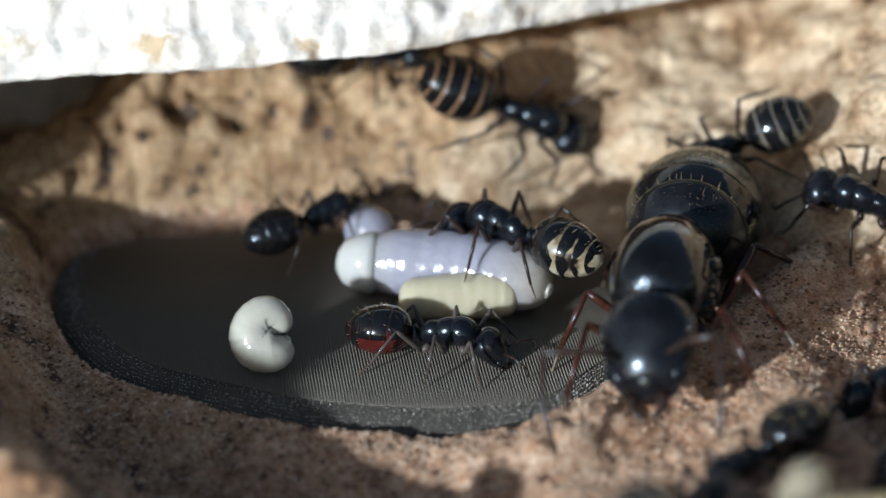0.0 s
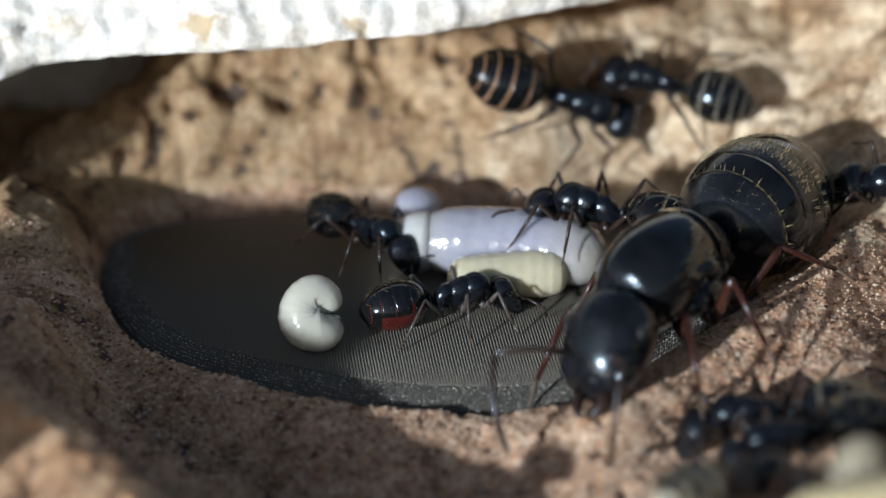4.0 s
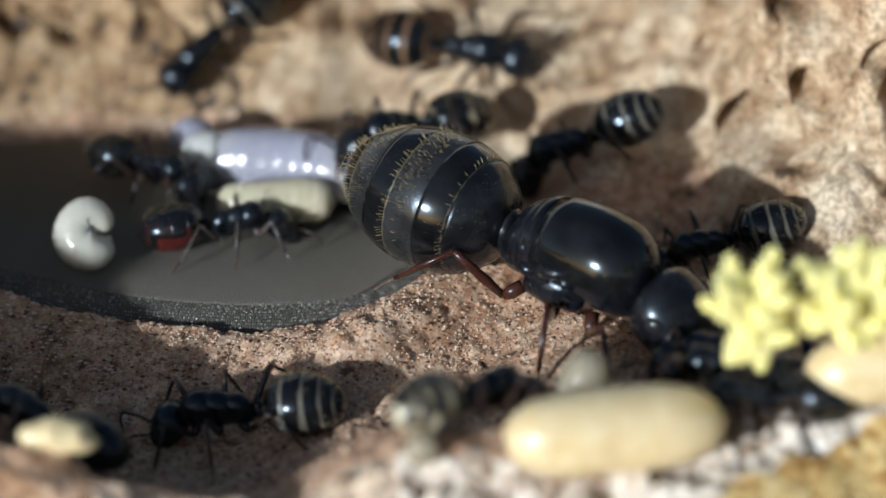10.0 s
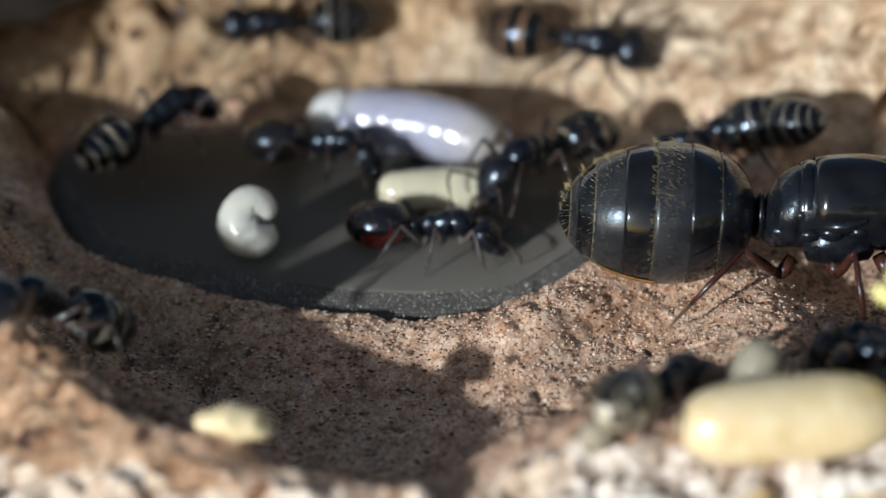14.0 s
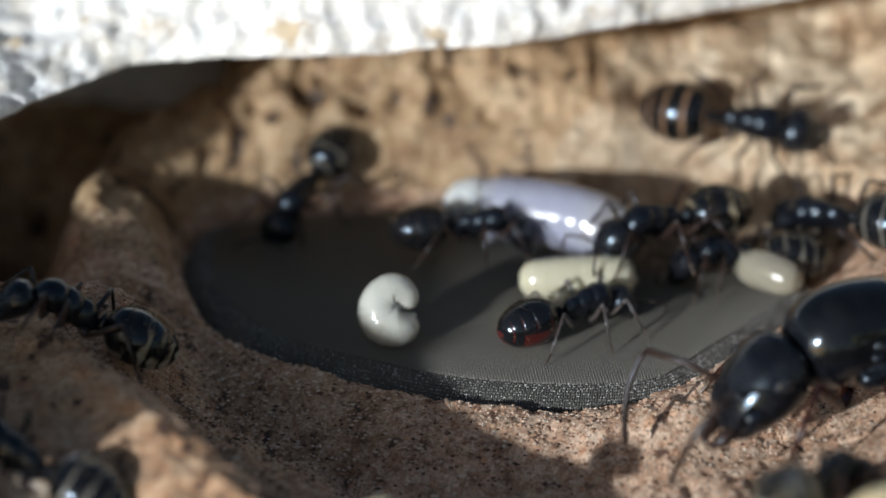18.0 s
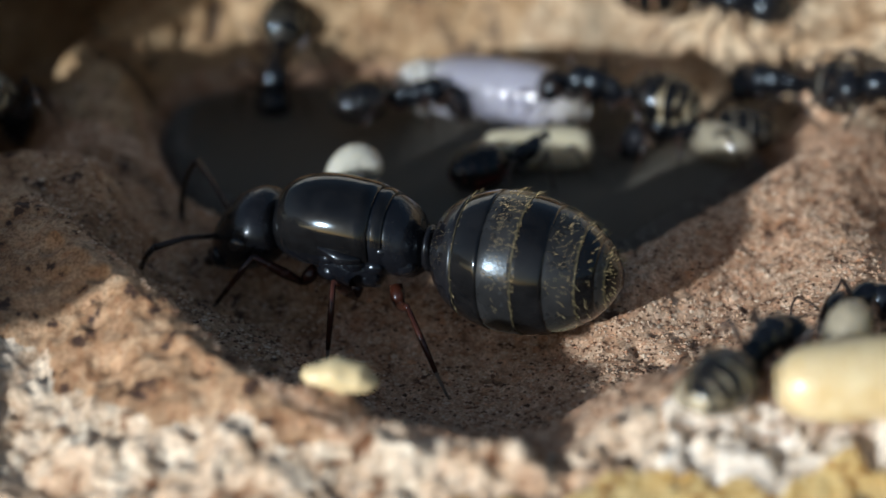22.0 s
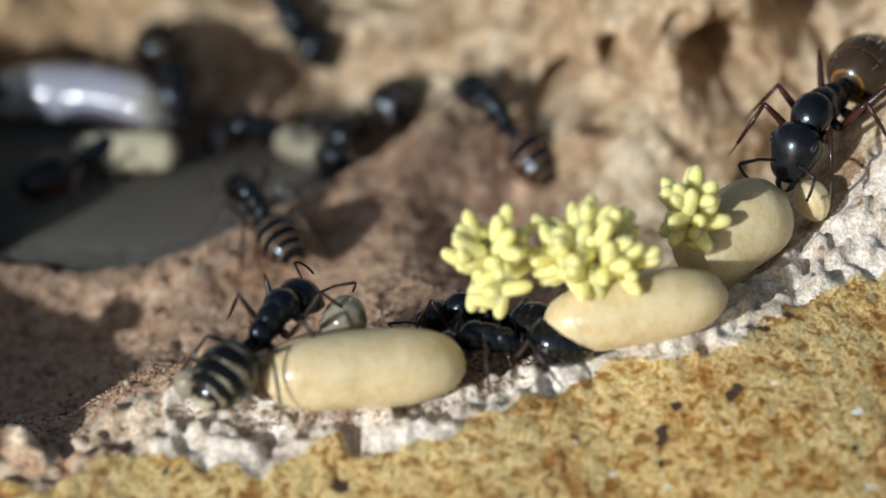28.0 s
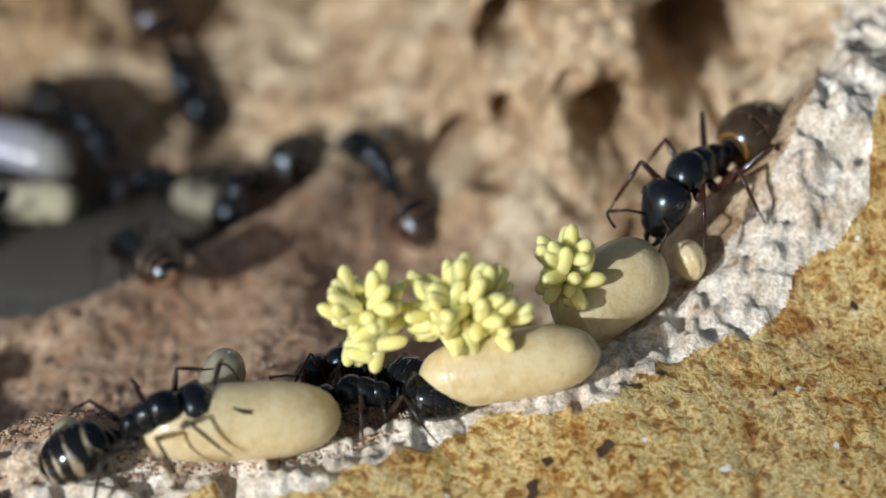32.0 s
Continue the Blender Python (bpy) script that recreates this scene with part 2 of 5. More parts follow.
# cavities of the rough back wall on the right: place, radius, depth
CAVITIES = ((2.79, 0.51, 0.86, 0.15, 0.8), (3.5, 0.51, 0.74, 0.26, 1.1), (3.12, 0.26, 0.52, 0.19, 0.8), (3.83, 0.48, 0.85, 0.11, 1.0), (2.5, 0.4, 0.33, 0.15, 0.4),
            (2.95, 0.2, 0.75, 0.06, 0.2), (3.32, 0.33, 0.9, 0.07, 0.3), (2.66, 0.25, 0.62, 0.07, 0.25), (3.3, 0.1, 0.6, 0.06, 0.2), (2.35, 0.75, 0.6, 0.1, 0.4), (1.9, 0.95, 0.6, 0.07, 0.2))

SCREEN = closed([(-0.86, 0.72), (-0.76, 1.02), (-0.3, 1.14), (0.5, 1.14), (1.2, 0.92), (1.62, 0.5), (1.5, 0.2), (1.25, -0.1), (1.04, -0.33),
                 (0.75, -0.41), (0.26, -0.37), (-0.13, -0.23), (-0.55, 0.0), (-0.79, 0.38)], 8)
POCKET = closed([(-1.75, -0.45), (-1.24, -0.5), (-0.87, -0.84), (-0.64, -1.1), (-0.3, -1.5), (0.0, -1.74), (0.3, -1.8), (0.74, -1.95), (1.0, -1.88),
                 (1.44, -1.9), (2.12, -1.78), (2.45, -1.58), (2.92, -1.46), (3.24, -1.23), (3.51, -1.02), (3.74, -0.75), (3.9, -0.3), (4.0, 0.3), (3.9, 0.9),
                 (3.3, 1.7), (2.0, 2.2), (0.5, 2.2), (-1.0, 1.9), (-1.9, 1.1), (-2.1, 0.2)], 6)


def rim_height(x, y):
    right = np.maximum(0, x - 1.6)
    left = np.clip(-x, 0, 0.8)
    west = 0.01 * smooth(0.35, -0.5, x) * smooth(-0.3, -0.9, y)
    # unseen rises left of the view, added to block the low sun
    shade_bank = 0.37 * smooth(-1.6, -1.95, x) * smooth(-1.0, -1.25, y) * smooth(-1.75, -1.5, y) + 0.24 * smooth(-2.35, -2.8, x) * smooth(-0.9, -1.4, y) * smooth(-3.2, -2.7, y)
    return 0.22 + west + shade_bank + 0.15 * right + 0.02 * right**2 + 0.16 * left + 0.5 * smooth(-1.3, -0.5, y) * smooth(3.0, 3.6, x) + 0.55 * smooth(0.2, 1.4, y) * smooth(-1.6, -0.6, x)


def ground_height(x, y):
    """The height of the nest's floor, slopes and rim over the plan."""
    d = signed(x, y, SCREEN)
    p = signed(x, y, POCKET)
    rise = np.maximum(0, d)
    # shelf in front and to the right of the screen, trench in front of it on the left
    shelf = 0.13 * smooth(0.0, 0.4, d) * smooth(0.45, 1.1, x) * smooth(0.9, 0.2, y) + 0.14 * smooth(-0.95, -1.6, y) * smooth(0.5, 1.2, x)
    shelf += 0.36 * np.exp(-(((x - 3.42) / 0.3) ** 2 + ((y + 0.68) / 0.3) ** 2))
    shelf += 0.1 * np.exp(-(((x - 1.75) * 0.7 - (y - 0.15) * 0.72) / 0.16) ** 2) * smooth(0.6, 1.2, x) * smooth(2.4, 1.9, x)
    hollow = -0.16 * np.exp(-(((x - 2.25) / 0.38) ** 2 + ((y + 0.25) / 0.55) ** 2))
    front = 0.05 * smooth(0, 0.3, d)
    knob = 0.17 * np.exp(-(((x - 0.03) / 0.13) ** 2 + ((y + 1.63) / 0.09) ** 2))
    far = smooth(0.3, 1.0, y + 0.25 * (x < -0.6) * (0.6 + np.abs(x)))
    beyond = smooth(-0.6, -0.95, x)
    flat = 0.24 * smooth(0.75, 1.15, x) * smooth(2.4, 1.9, x)
    back = far * (0.78 * np.maximum(0, rise - flat) * (1 - 0.4 * smooth(1.2, 1.8, x)) * (1 - 0.62 * smooth(-0.75, -1.1, x)) + 0.17 * smooth(flat, flat + 0.14, d)) * (1 - 0.85 * smooth(0.28, 0.55, d) * beyond)
    back = np.maximum(back, 0.17 * np.exp(-((d - 0.2) / 0.17) ** 4) * smooth(-0.5, -0.8, x) * smooth(0.05, 0.45, y))
    west = smooth(-0.7, -1.0, x) * smooth(-1.0, -0.2, y) * np.minimum(0.28, 0.6 * rise) * (1 - 0.7 * smooth(-0.25, 0.25, y))
    east = 0.75 * smooth(2.35, 2.85, x + 0.25 * lattice(x, y, 2.2, 3)) * smooth(-0.35, 0.35, y - 0.15 * (x - 2.4)) * smooth(4.0, 3.4, x)
    inside = np.minimum(np.maximum(back, west), 1.15) + shelf + hollow + front + east
    inside -= 0.55 * smooth(0.36, 0.75, d) * beyond * smooth(0.15, 0.6, y)
    inside = np.where(d < 0, -0.07, inside - 0.07 * smooth(0.04, 0.0, d))
    inside -= 0.21 * smooth(0.02, 0.5, d) * smooth(-0.22, -0.62, p) * smooth(1.95, 1.25, x) * smooth(-1.0, -0.55, x) * smooth(0.3, -0.25, y)
    rim = rim_height(x, y) - 0.55 * np.clip(p - 0.1, 0, 3) * np.maximum(smooth(-1.6, -0.9, x), smooth(-1.75, -2.0, y)) * smooth(-0.1, -0.9, y)
    return np.where(y > 1.2, np.maximum(inside, 0), inside + (rim - inside) * smooth(-0.16 - 0.44 * smooth(2.7, 3.3, x), 0.04, p)) + knob, d, p


def relief(x, y):
    """Small unevenness of the clay."""
    west = smooth(1.2, 0.0, x)
    rough = 0.010 * lattice(x, y, 9, 1) * (1 - 0.6 * west) + 0.006 * lattice(x, y, 24, 2) + 0.018 * lattice(x, y, 3, 4)
    rough -= 0.05 * np.maximum(0, lattice(x, y, 15, 12) - 0.55)
    return rough + west * (0.012 * lattice(x, y, 9, 61) + 0.008 * lattice(x, y, 20, 62) - 0.07 * np.maximum(0, lattice(x, y, 10, 63) - 0.5))


def spaced(lo, a, b, hi, fine, coarse):
    """Grid lines: fine between a and b, widening outside."""
    mid = np.arange(a, b, fine)
    return np.concatenate([np.arange(lo, a, coarse), mid, np.arange(b, hi, coarse)])


def build_ground():
    xs, ys = spaced(-12, -2.0, 4.5, 14, 0.0115, 0.25), spaced(-12, -2.5, 2.1, 12, 0.0115, 0.25)
    x, y = np.meshgrid(xs, ys)
    z, d, p = ground_height(x, y)
    west = smooth(1.2, 0.0, x)
    q = p + 0.06 * lattice(x, y, 4, 9) + 0.04 * lattice(x, y, 11, 10) - 0.38 * west * smooth(0.7, -0.7, x) - 0.05 * west - 0.16 * smooth(-0.3, -1.0, x)
    right = smooth(2.9, 3.4, x)
    broad = 0.2 + 0.15 * west + 0.1 * right
    crumb = smooth(-0.16 + 0.12 * right, -0.06 + 0.1 * right, q) * smooth(broad, broad - 0.15, q)
    cut = smooth(0.02, 0.1, p) * (q > 0.05)
    rough = relief(x, y)
    holes = np.maximum(0, lattice(x, y, 9, 5) - 0.45) * smooth(0.3, 1.0, x) + 0.3 * np.maximum(0, lattice(x, y, 7, 16) - 0.5)
    z = z + np.where(d > 0, rough * (1 - 0.75 * cut) - 0.16 * holes * crumb + (1 - 0.4 * west) * crumb * (0.075 * np.abs(lattice(x, y, 7, 6)) - 0.03 + 0.03 * lattice(x, y, 17, 50) + 0.022 * lattice(x, y, 34, 51)) + 0.006 * cut * lattice(x, y, 22, 52), 0)
    zone = np.zeros(x.shape, int)
    zone[((y > 0.3) & (z > 0.2 + 0.08 * lattice(x, y, 2, 7) + 0.05 * lattice(x, y, 9, 17))) | (x > 2.45 + 0.2 * lattice(x, y, 2, 8))] = 1
    zone[(y > 0.62 + 0.05 * lattice(x, y, 5, 18)) & (d > 0.03) & (x < 1.75 + 0.1 * lattice(x, y, 3, 19))] = 1
    zone[(zone == 1) & (x + 0.35 * lattice(x, y, 2, 35) + 0.2 * lattice(x, y, 7, 36) < 0.75)] = 7
    zone[(zone == 0) & (x + 0.25 * lattice(x, y, 3, 31) + 0.1 * lattice(x, y, 12, 32) < -0.1) & (y < 0.2)] = 6
    zone[crumb > 0.3] = 3
    zone[(crumb > 0.3) & (x + 0.3 * lattice(x, y, 3, 33) < 1.1)] = 5
    zone[(q > broad - 0.06) & (crumb <= 0.3) & (p > 0)] = 2
    zone[(p > 0) & (x * 0.8 - y * 0.6 + 0.05 * lattice(x, y, 3, 21) > 4.62 + 0.25 * smooth(-2.2, -1.4, y))] = 4
    w = len(xs)
    quad = (np.arange(len(ys) - 1)[:, None] * w + np.arange(w - 1)).ravel()
    quads = np.stack([quad, quad + 1, quad + w + 1, quad + w], 1)
    which = zone[:-1, :-1].ravel()
    places = np.stack([x, y, z], -1).reshape(-1, 3)
    # lumps and cavities pushed along the surface's own slope
    gy, gx = np.gradient(z, ys, xs)
    slope = np.stack([-gx, -gy, np.ones_like(z)], -1).reshape(-1, 3)
    slope /= np.linalg.norm(slope, axis=1)[:, None]
    east = (smooth(2.1, 2.7, x) * smooth(-0.45, 0.1, y)).ravel()
    wall = np.maximum(east, 0.45 * (smooth(0.5, 0.9, y) * smooth(0.1, 0.3, z)).ravel())
    near = (wall > 0.01) & (places[:, 0] < 5) & (places[:, 0] > -2.2) & (places[:, 1] < 2.4)
    q3, w3 = places[near], wall[near]
    push = w3 * (0.12 * lattice3(q3, 3.1, 41) + 0.07 * lattice3(q3, 7, 42) + 0.03 * lattice3(q3, 17, 43) + 0.012 * lattice3(q3, 36, 44))
    push -= w3 * 0.22 * np.maximum(0, lattice3(q3, 8, 45) - 0.5)
    move = slope[near] * push[:, None]
    for cx, cy, cz, r, deep in CAVITIES:
        far2 = ((q3 - (cx, cy, cz)) ** 2).sum(1) / r**2
        move += (deep * np.exp(-far2**2))[:, None] * np.array((-0.2, 0.97, -0.1))
    places[near] += move
    for n, (name, mat, label) in enumerate((
            ("floor", M_FLOOR, "reddish granular clay floor of a carved ant nest"), ("wall_back", M_WALL, "pale rough cork back wall of the nest"),
            ("rim", M_CUT, "smooth cut yellow-brown cork rim of the nest"), ("ledge", M_CRUMB, "white crumbly porous ledge along the cork rim"),
            ("bark", M_BARK, "cracked grey-green outer bark beside the cut rim"), ("ledge_west", M_TAN, "tan and cream porous crumbly ledge along the rim"),
            ("bank", M_BANK, "rusty brown porous clay bank of the nest"), ("wall_west", M_WALL_WEST, "brown speckled cork wall of the nest"))):
        q = quads[which == n]
        used, index = np.unique(q, return_inverse=True)
        me = bpy.data.meshes.new(name)
        me.from_pydata((places[used] * CM).tolist(), [], index.reshape(-1, 4).tolist())
        me.polygons.foreach_set("use_smooth", [True] * len(me.polygons))
        me.materials.append(mat)
        tagged(new(name, me), label, name.split("_")[0], kind="structure")


build_ground()


def build_lip():
    """The overhanging sunlit edge above the back of the pocket."""
    p = np.array([(-3.5, -1.11, 0.713), (-2.47, -0.595, 0.713), (-1.979, -0.227, 0.713), (-1.692, 0.04, 0.713), (-1.364, 0.553, 0.713), (-1.029, 0.833, 0.734), (-0.697, 0.835, 0.756), (-0.256, 0.797, 0.786), (0.4, 0.87, 0.807), (0.85, 1.02, 0.82), (1.5, 1.3, 0.82), (2.2, 1.55, 0.82), (3.2, 1.7, 0.82)])
    fine = np.concatenate([np.linspace(p[i], p[i + 1], int(np.linalg.norm(p[i + 1] - p[i]) / 0.022) + 1, endpoint=False) for i in range(len(p) - 1)])
    corner = np.array([(1.5, -1.1), (1.3, -0.3), (1.0, 0.1), (0.5, 0.16), (0.2, 0.06), (0.06, 0.0), (0.0, 0.02), (0.03, 0.12), (0.13, 0.3), (0.22, 0.42), (0.4, 0.6), (0.8, 0.85), (1.6, 1.1), (3.0, 1.3)])
    steps = np.concatenate([np.linspace(corner[i], corner[i + 1], max(1, min(14, int(np.hypot(*(corner[i + 1] - corner[i])) / 0.025))), endpoint=False) for i in range(len(corner) - 1)])
    verts, faces, w = [], [], len(steps)
    for x, y, z in fine:
        flat = 0.3 + 0.7 * float(smooth(-1.35, -0.75, x))
        for back_by, up in steps:
            a = Vector((x - 0.45 * back_by, y + 0.89 * back_by, z + up * flat))
            n = 0.03 * noise.noise(a * 5) + 0.034 * noise.noise(a * 13) + 0.014 * noise.noise(a * 26)
            verts.append((a.x + 0.2 * n, a.y - 0.8 * n, a.z + 0.7 * n))
    for i in range(len(fine) - 1):
        for k in range(w - 1):
            faces.append((i * w + k, i * w + w + k, i * w + w + k + 1, i * w + k + 1))
    tagged(mesh_object("lip", verts, faces, M_LIP), "white crumbly overhanging edge of the nest opening", "edge", kind="structure")


build_lip()


def build_shade_slab():
    """A slab out of view on the left, added to cast shade on the gauze."""
    xs, ys = np.linspace(-3.3, -1.92, 56), np.linspace(-2.55, -1.3, 52)
    verts, faces, w = [], [], len(ys)
    for top in (0, 1):
        for x in xs:
            for y in ys:
                edge = float(smooth(-1.92, -2.1, x) * smooth(-1.3, -1.42, y) * smooth(-2.55, -2.43, y))
                v = Vector((x, y, 0.92))
                n = 0.05 * noise.noise(v * 5) + 0.03 * noise.noise(v * 14)
                verts.append((x, y, 0.9 + edge * (0.03 if top else -0.26) + n * edge))
    for top in (0, 1):
        for i in range(len(xs) - 1):
            for k in range(w - 1):
                a = top * len(xs) * w + i * w + k
                faces.append((a, a + w, a + w + 1, a + 1))
    tagged(mesh_object("shade_slab", verts, faces, M_LIP), "unseen crumbly slab added on the left to shade the gauze", "edge", kind="structure")


build_shade_slab()


def build_grains():
    """Loose mineral grains over the clay slope and ridge."""
    rng = np.random.RandomState(5)
    n = 32000
    x, y = rng.uniform(-1.2, 2.6, n), rng.uniform(-1.9, 0.5, n)
    z, d, p = ground_height(x, y)
    ok = (d > 0.01) & (p < 0.05)
    x, y, z = x[ok], y[ok], z[ok]
    r = rng.uniform(0.0055, 0.0115, len(x)) * (1 + 0.6 * (rng.uniform(0, 1, len(x)) > 0.93))
    c = np.stack([x, y, z + relief(x, y) + 0.1 * r], -1)
    offs = np.array([(1, 0, 0), (0, 1, 0), (-1, 0, 0), (0, -1, 0), (0, 0, 0.42), (0, 0, -0.5)])
    verts = c[:, None] + offs[None] * r[:, None, None] * rng.uniform(0.6, 1.3, (len(x), 6, 1))
    tri = np.array([(0, 1, 4), (1, 2, 4), (2, 3, 4), (3, 0, 4), (1, 0, 5), (2, 1, 5), (3, 2, 5), (0, 3, 5)])
    faces = (np.arange(len(x))[:, None, None] * 6 + tri[None]).reshape(-1, 3)
    m = material("mineral_grain", (0.4, 0.3, 0.24), 0.8, Specular_IOR_Level=0.25)
    geo = m.node_tree.nodes.new("ShaderNodeNewGeometry")
    col = ramp(m, geo.outputs["Random Per Island"], ((0.0, (0.08, 0.045, 0.03)), (0.16, (0.2, 0.11, 0.07)), (0.32, (0.47, 0.3, 0.19)), (0.5, (0.6, 0.44, 0.32)), (0.66, (0.42, 0.22, 0.13)), (0.84, (0.68, 0.55, 0.42)), (1.0, (0.55, 0.37, 0.24))))
    finish(m, col.outputs[0])
    tagged(mesh_object("grains", verts.reshape(-1, 3).tolist(), faces.tolist(), m, smooth=False), "loose reddish and cream mineral grains on the clay", "grains", kind="stuff")


build_grains()

# ---- mesh kit for animals and brood ----
def ring_faces(rings, n, cap=True):
    faces = []
    for i in range(rings - 1):
        for k in range(n):
            a, b = i * n + k, i * n + (k + 1) % n
            faces.append((a, b, b + n, a + n))
    if cap:
        faces.append(tuple(range(n - 1, -1, -1)))
        faces.append(tuple((rings - 1) * n + k for k in range(n)))
    return faces


def loft(stations, n=16):
    """Rings across x: (x, z, half width, half height)."""
    verts = []
    for x, z, ry, rz in stations:
        for k in range(n):
            a = 2 * math.pi * k / n
            verts.append((x, ry * math.sin(a), z + rz * math.cos(a)))
    return verts, ring_faces(len(stations), n)


def smooth_stations(stations, times=3):
    """More rings between the given ones."""
    p, out = np.array(stations, float), []
    for i in range(len(p) - 1):
        a, b, c, d = p[max(i - 1, 0)], p[i], p[i + 1], p[min(i + 2, len(p) - 1)]
        for s in np.arange(times) / times:
            out.append(0.5 * (2 * b + (c - a) * s + (2 * a - 5 * b + 4 * c - d) * s**2 + (3 * b - a - 3 * c + d) * s**3))
    out.append(p[-1])
    out = np.array(out)
    out[:, 2:] = np.maximum(out[:, 2:], 0.004)
    return out.tolist()


def tube(points, radii, n=8):
    """A tube along points with a radius at each."""
    pts = [Vector(p) for p in points]
    verts, up = [], Vector((0.13, 0.21, 1)).normalized()
    for i, p in enumerate(pts):
        t = (pts[min(i + 1, len(pts) - 1)] - pts[max(i - 1, 0)]).normalized()
        side = t.cross(up)
        side = side.normalized() if side.length > 1e-4 else Vector((1, 0, 0))
        lift = side.cross(t)
        for k in range(n):
            a = 2 * math.pi * k / n
            verts.append(tuple(p + (side * math.cos(a) + lift * math.sin(a)) * radii[i]))
    return verts, ring_faces(len(pts), n)


def joined(*pieces):
    verts, faces = [], []
    for v, f in pieces:
        faces += [tuple(i + len(verts) for i in q) for q in f]
        verts += list(v)
    return verts, faces


def outward(me):
    """Turn all faces outwards."""
    bm = bmesh.new()
    bm.from_mesh(me)
    bmesh.ops.recalc_face_normals(bm, faces=bm.faces)
    bm.to_mesh(me)
    bm.free()


def part(name, shape, mat, parent, label="", origin=(0, 0, 0), size=1.0):
    """One mesh part under its thing; its own origin sits at origin, in the thing's space."""
    verts, faces = shape
    ob = mesh_object(name, [((x - origin[0]) * size, (y - origin[1]) * size, (z - origin[2]) * size) for x, y, z in verts], faces, mat, parent, label)
    outward(ob.data)
    ob.location = Vector(origin) * size * CM
    return ob


def under(name, shape, mat, parent, origin, size, label=""):
    """A sub-part whose space is its part's, which has its own origin."""
    verts, faces = shape
    ob = mesh_object(name, [((x - origin[0]) * size, (y - origin[1]) * size, (z - origin[2]) * size) for x, y, z in verts], faces, mat, parent, label)
    outward(ob.data)
    return ob


def thing(name, label, category, group=""):
    return tagged(new(name), label, category, group)


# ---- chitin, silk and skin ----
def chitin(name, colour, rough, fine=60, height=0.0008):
    # Specular Tint puts the bluish colour of the highlights into the chitin
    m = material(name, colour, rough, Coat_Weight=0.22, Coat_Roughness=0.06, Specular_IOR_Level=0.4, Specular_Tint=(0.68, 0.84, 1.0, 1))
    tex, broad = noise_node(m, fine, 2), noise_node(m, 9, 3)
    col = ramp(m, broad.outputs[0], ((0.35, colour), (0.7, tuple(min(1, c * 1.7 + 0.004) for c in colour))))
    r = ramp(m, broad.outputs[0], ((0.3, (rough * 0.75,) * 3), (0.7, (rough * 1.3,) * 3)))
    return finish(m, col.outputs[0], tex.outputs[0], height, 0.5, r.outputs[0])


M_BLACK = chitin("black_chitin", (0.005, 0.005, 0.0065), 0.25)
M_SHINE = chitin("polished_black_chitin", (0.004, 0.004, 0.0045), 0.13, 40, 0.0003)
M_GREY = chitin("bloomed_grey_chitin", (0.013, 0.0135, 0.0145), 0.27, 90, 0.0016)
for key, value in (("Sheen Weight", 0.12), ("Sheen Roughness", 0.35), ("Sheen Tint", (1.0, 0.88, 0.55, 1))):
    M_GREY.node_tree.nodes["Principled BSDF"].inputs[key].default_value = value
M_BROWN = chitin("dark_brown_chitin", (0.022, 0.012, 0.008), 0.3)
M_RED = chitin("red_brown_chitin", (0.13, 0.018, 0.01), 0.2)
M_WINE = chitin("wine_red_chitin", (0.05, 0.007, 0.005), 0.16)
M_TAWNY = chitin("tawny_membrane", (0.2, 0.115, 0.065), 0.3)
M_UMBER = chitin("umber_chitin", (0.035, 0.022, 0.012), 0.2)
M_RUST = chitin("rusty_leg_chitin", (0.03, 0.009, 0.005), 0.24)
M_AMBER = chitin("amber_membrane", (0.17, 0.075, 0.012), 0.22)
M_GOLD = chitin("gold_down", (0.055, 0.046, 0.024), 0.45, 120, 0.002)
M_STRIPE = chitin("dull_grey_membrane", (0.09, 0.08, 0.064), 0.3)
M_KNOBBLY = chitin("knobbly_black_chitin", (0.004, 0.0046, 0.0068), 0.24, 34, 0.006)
M_BLOTCH = chitin("blotched_membrane", (0.4, 0.34, 0.22), 0.28)
blot_mix = ramp(M_BLOTCH, noise_node(M_BLOTCH, 7, 3).outputs[0], ((0.48, (0.012, 0.008, 0.006)), (0.54, (0.26, 0.21, 0.13)), (0.64, (0.44, 0.4, 0.3))))
finish(M_BLOTCH, blot_mix.outputs[0])
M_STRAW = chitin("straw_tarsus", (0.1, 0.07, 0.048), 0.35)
# lighter copy of the leg brown: sunshine on the legs put into the colour
M_SUNLIT_LEG = chitin("sunlit_leg_chitin", (0.06, 0.048, 0.042), 0.3)
M_EYE = material("eye", (0.02, 0.02, 0.022), 0.12, Coat_Weight=0.5)
M_HAIR = material("golden_hair", (0.42, 0.33, 0.17), 0.4)


def skin(name, colour, sss, radius, rough=0.28, per_cm=18, height=0.004):
    m = material(name, colour, rough, Subsurface_Weight=sss, Subsurface_Scale=radius * CM, Subsurface_Radius=(1.0, 0.95, 0.8), Coat_Weight=0.25, Coat_Roughness=0.12)
    tex, broad = noise_node(m, per_cm, 3), noise_node(m, 5, 2)
    col = ramp(m, broad.outputs[0], ((0.3, tuple(c * 0.86 for c in colour)), (0.7, colour)))
    return finish(m, col.outputs[0], tex.outputs[0], height, 0.35)


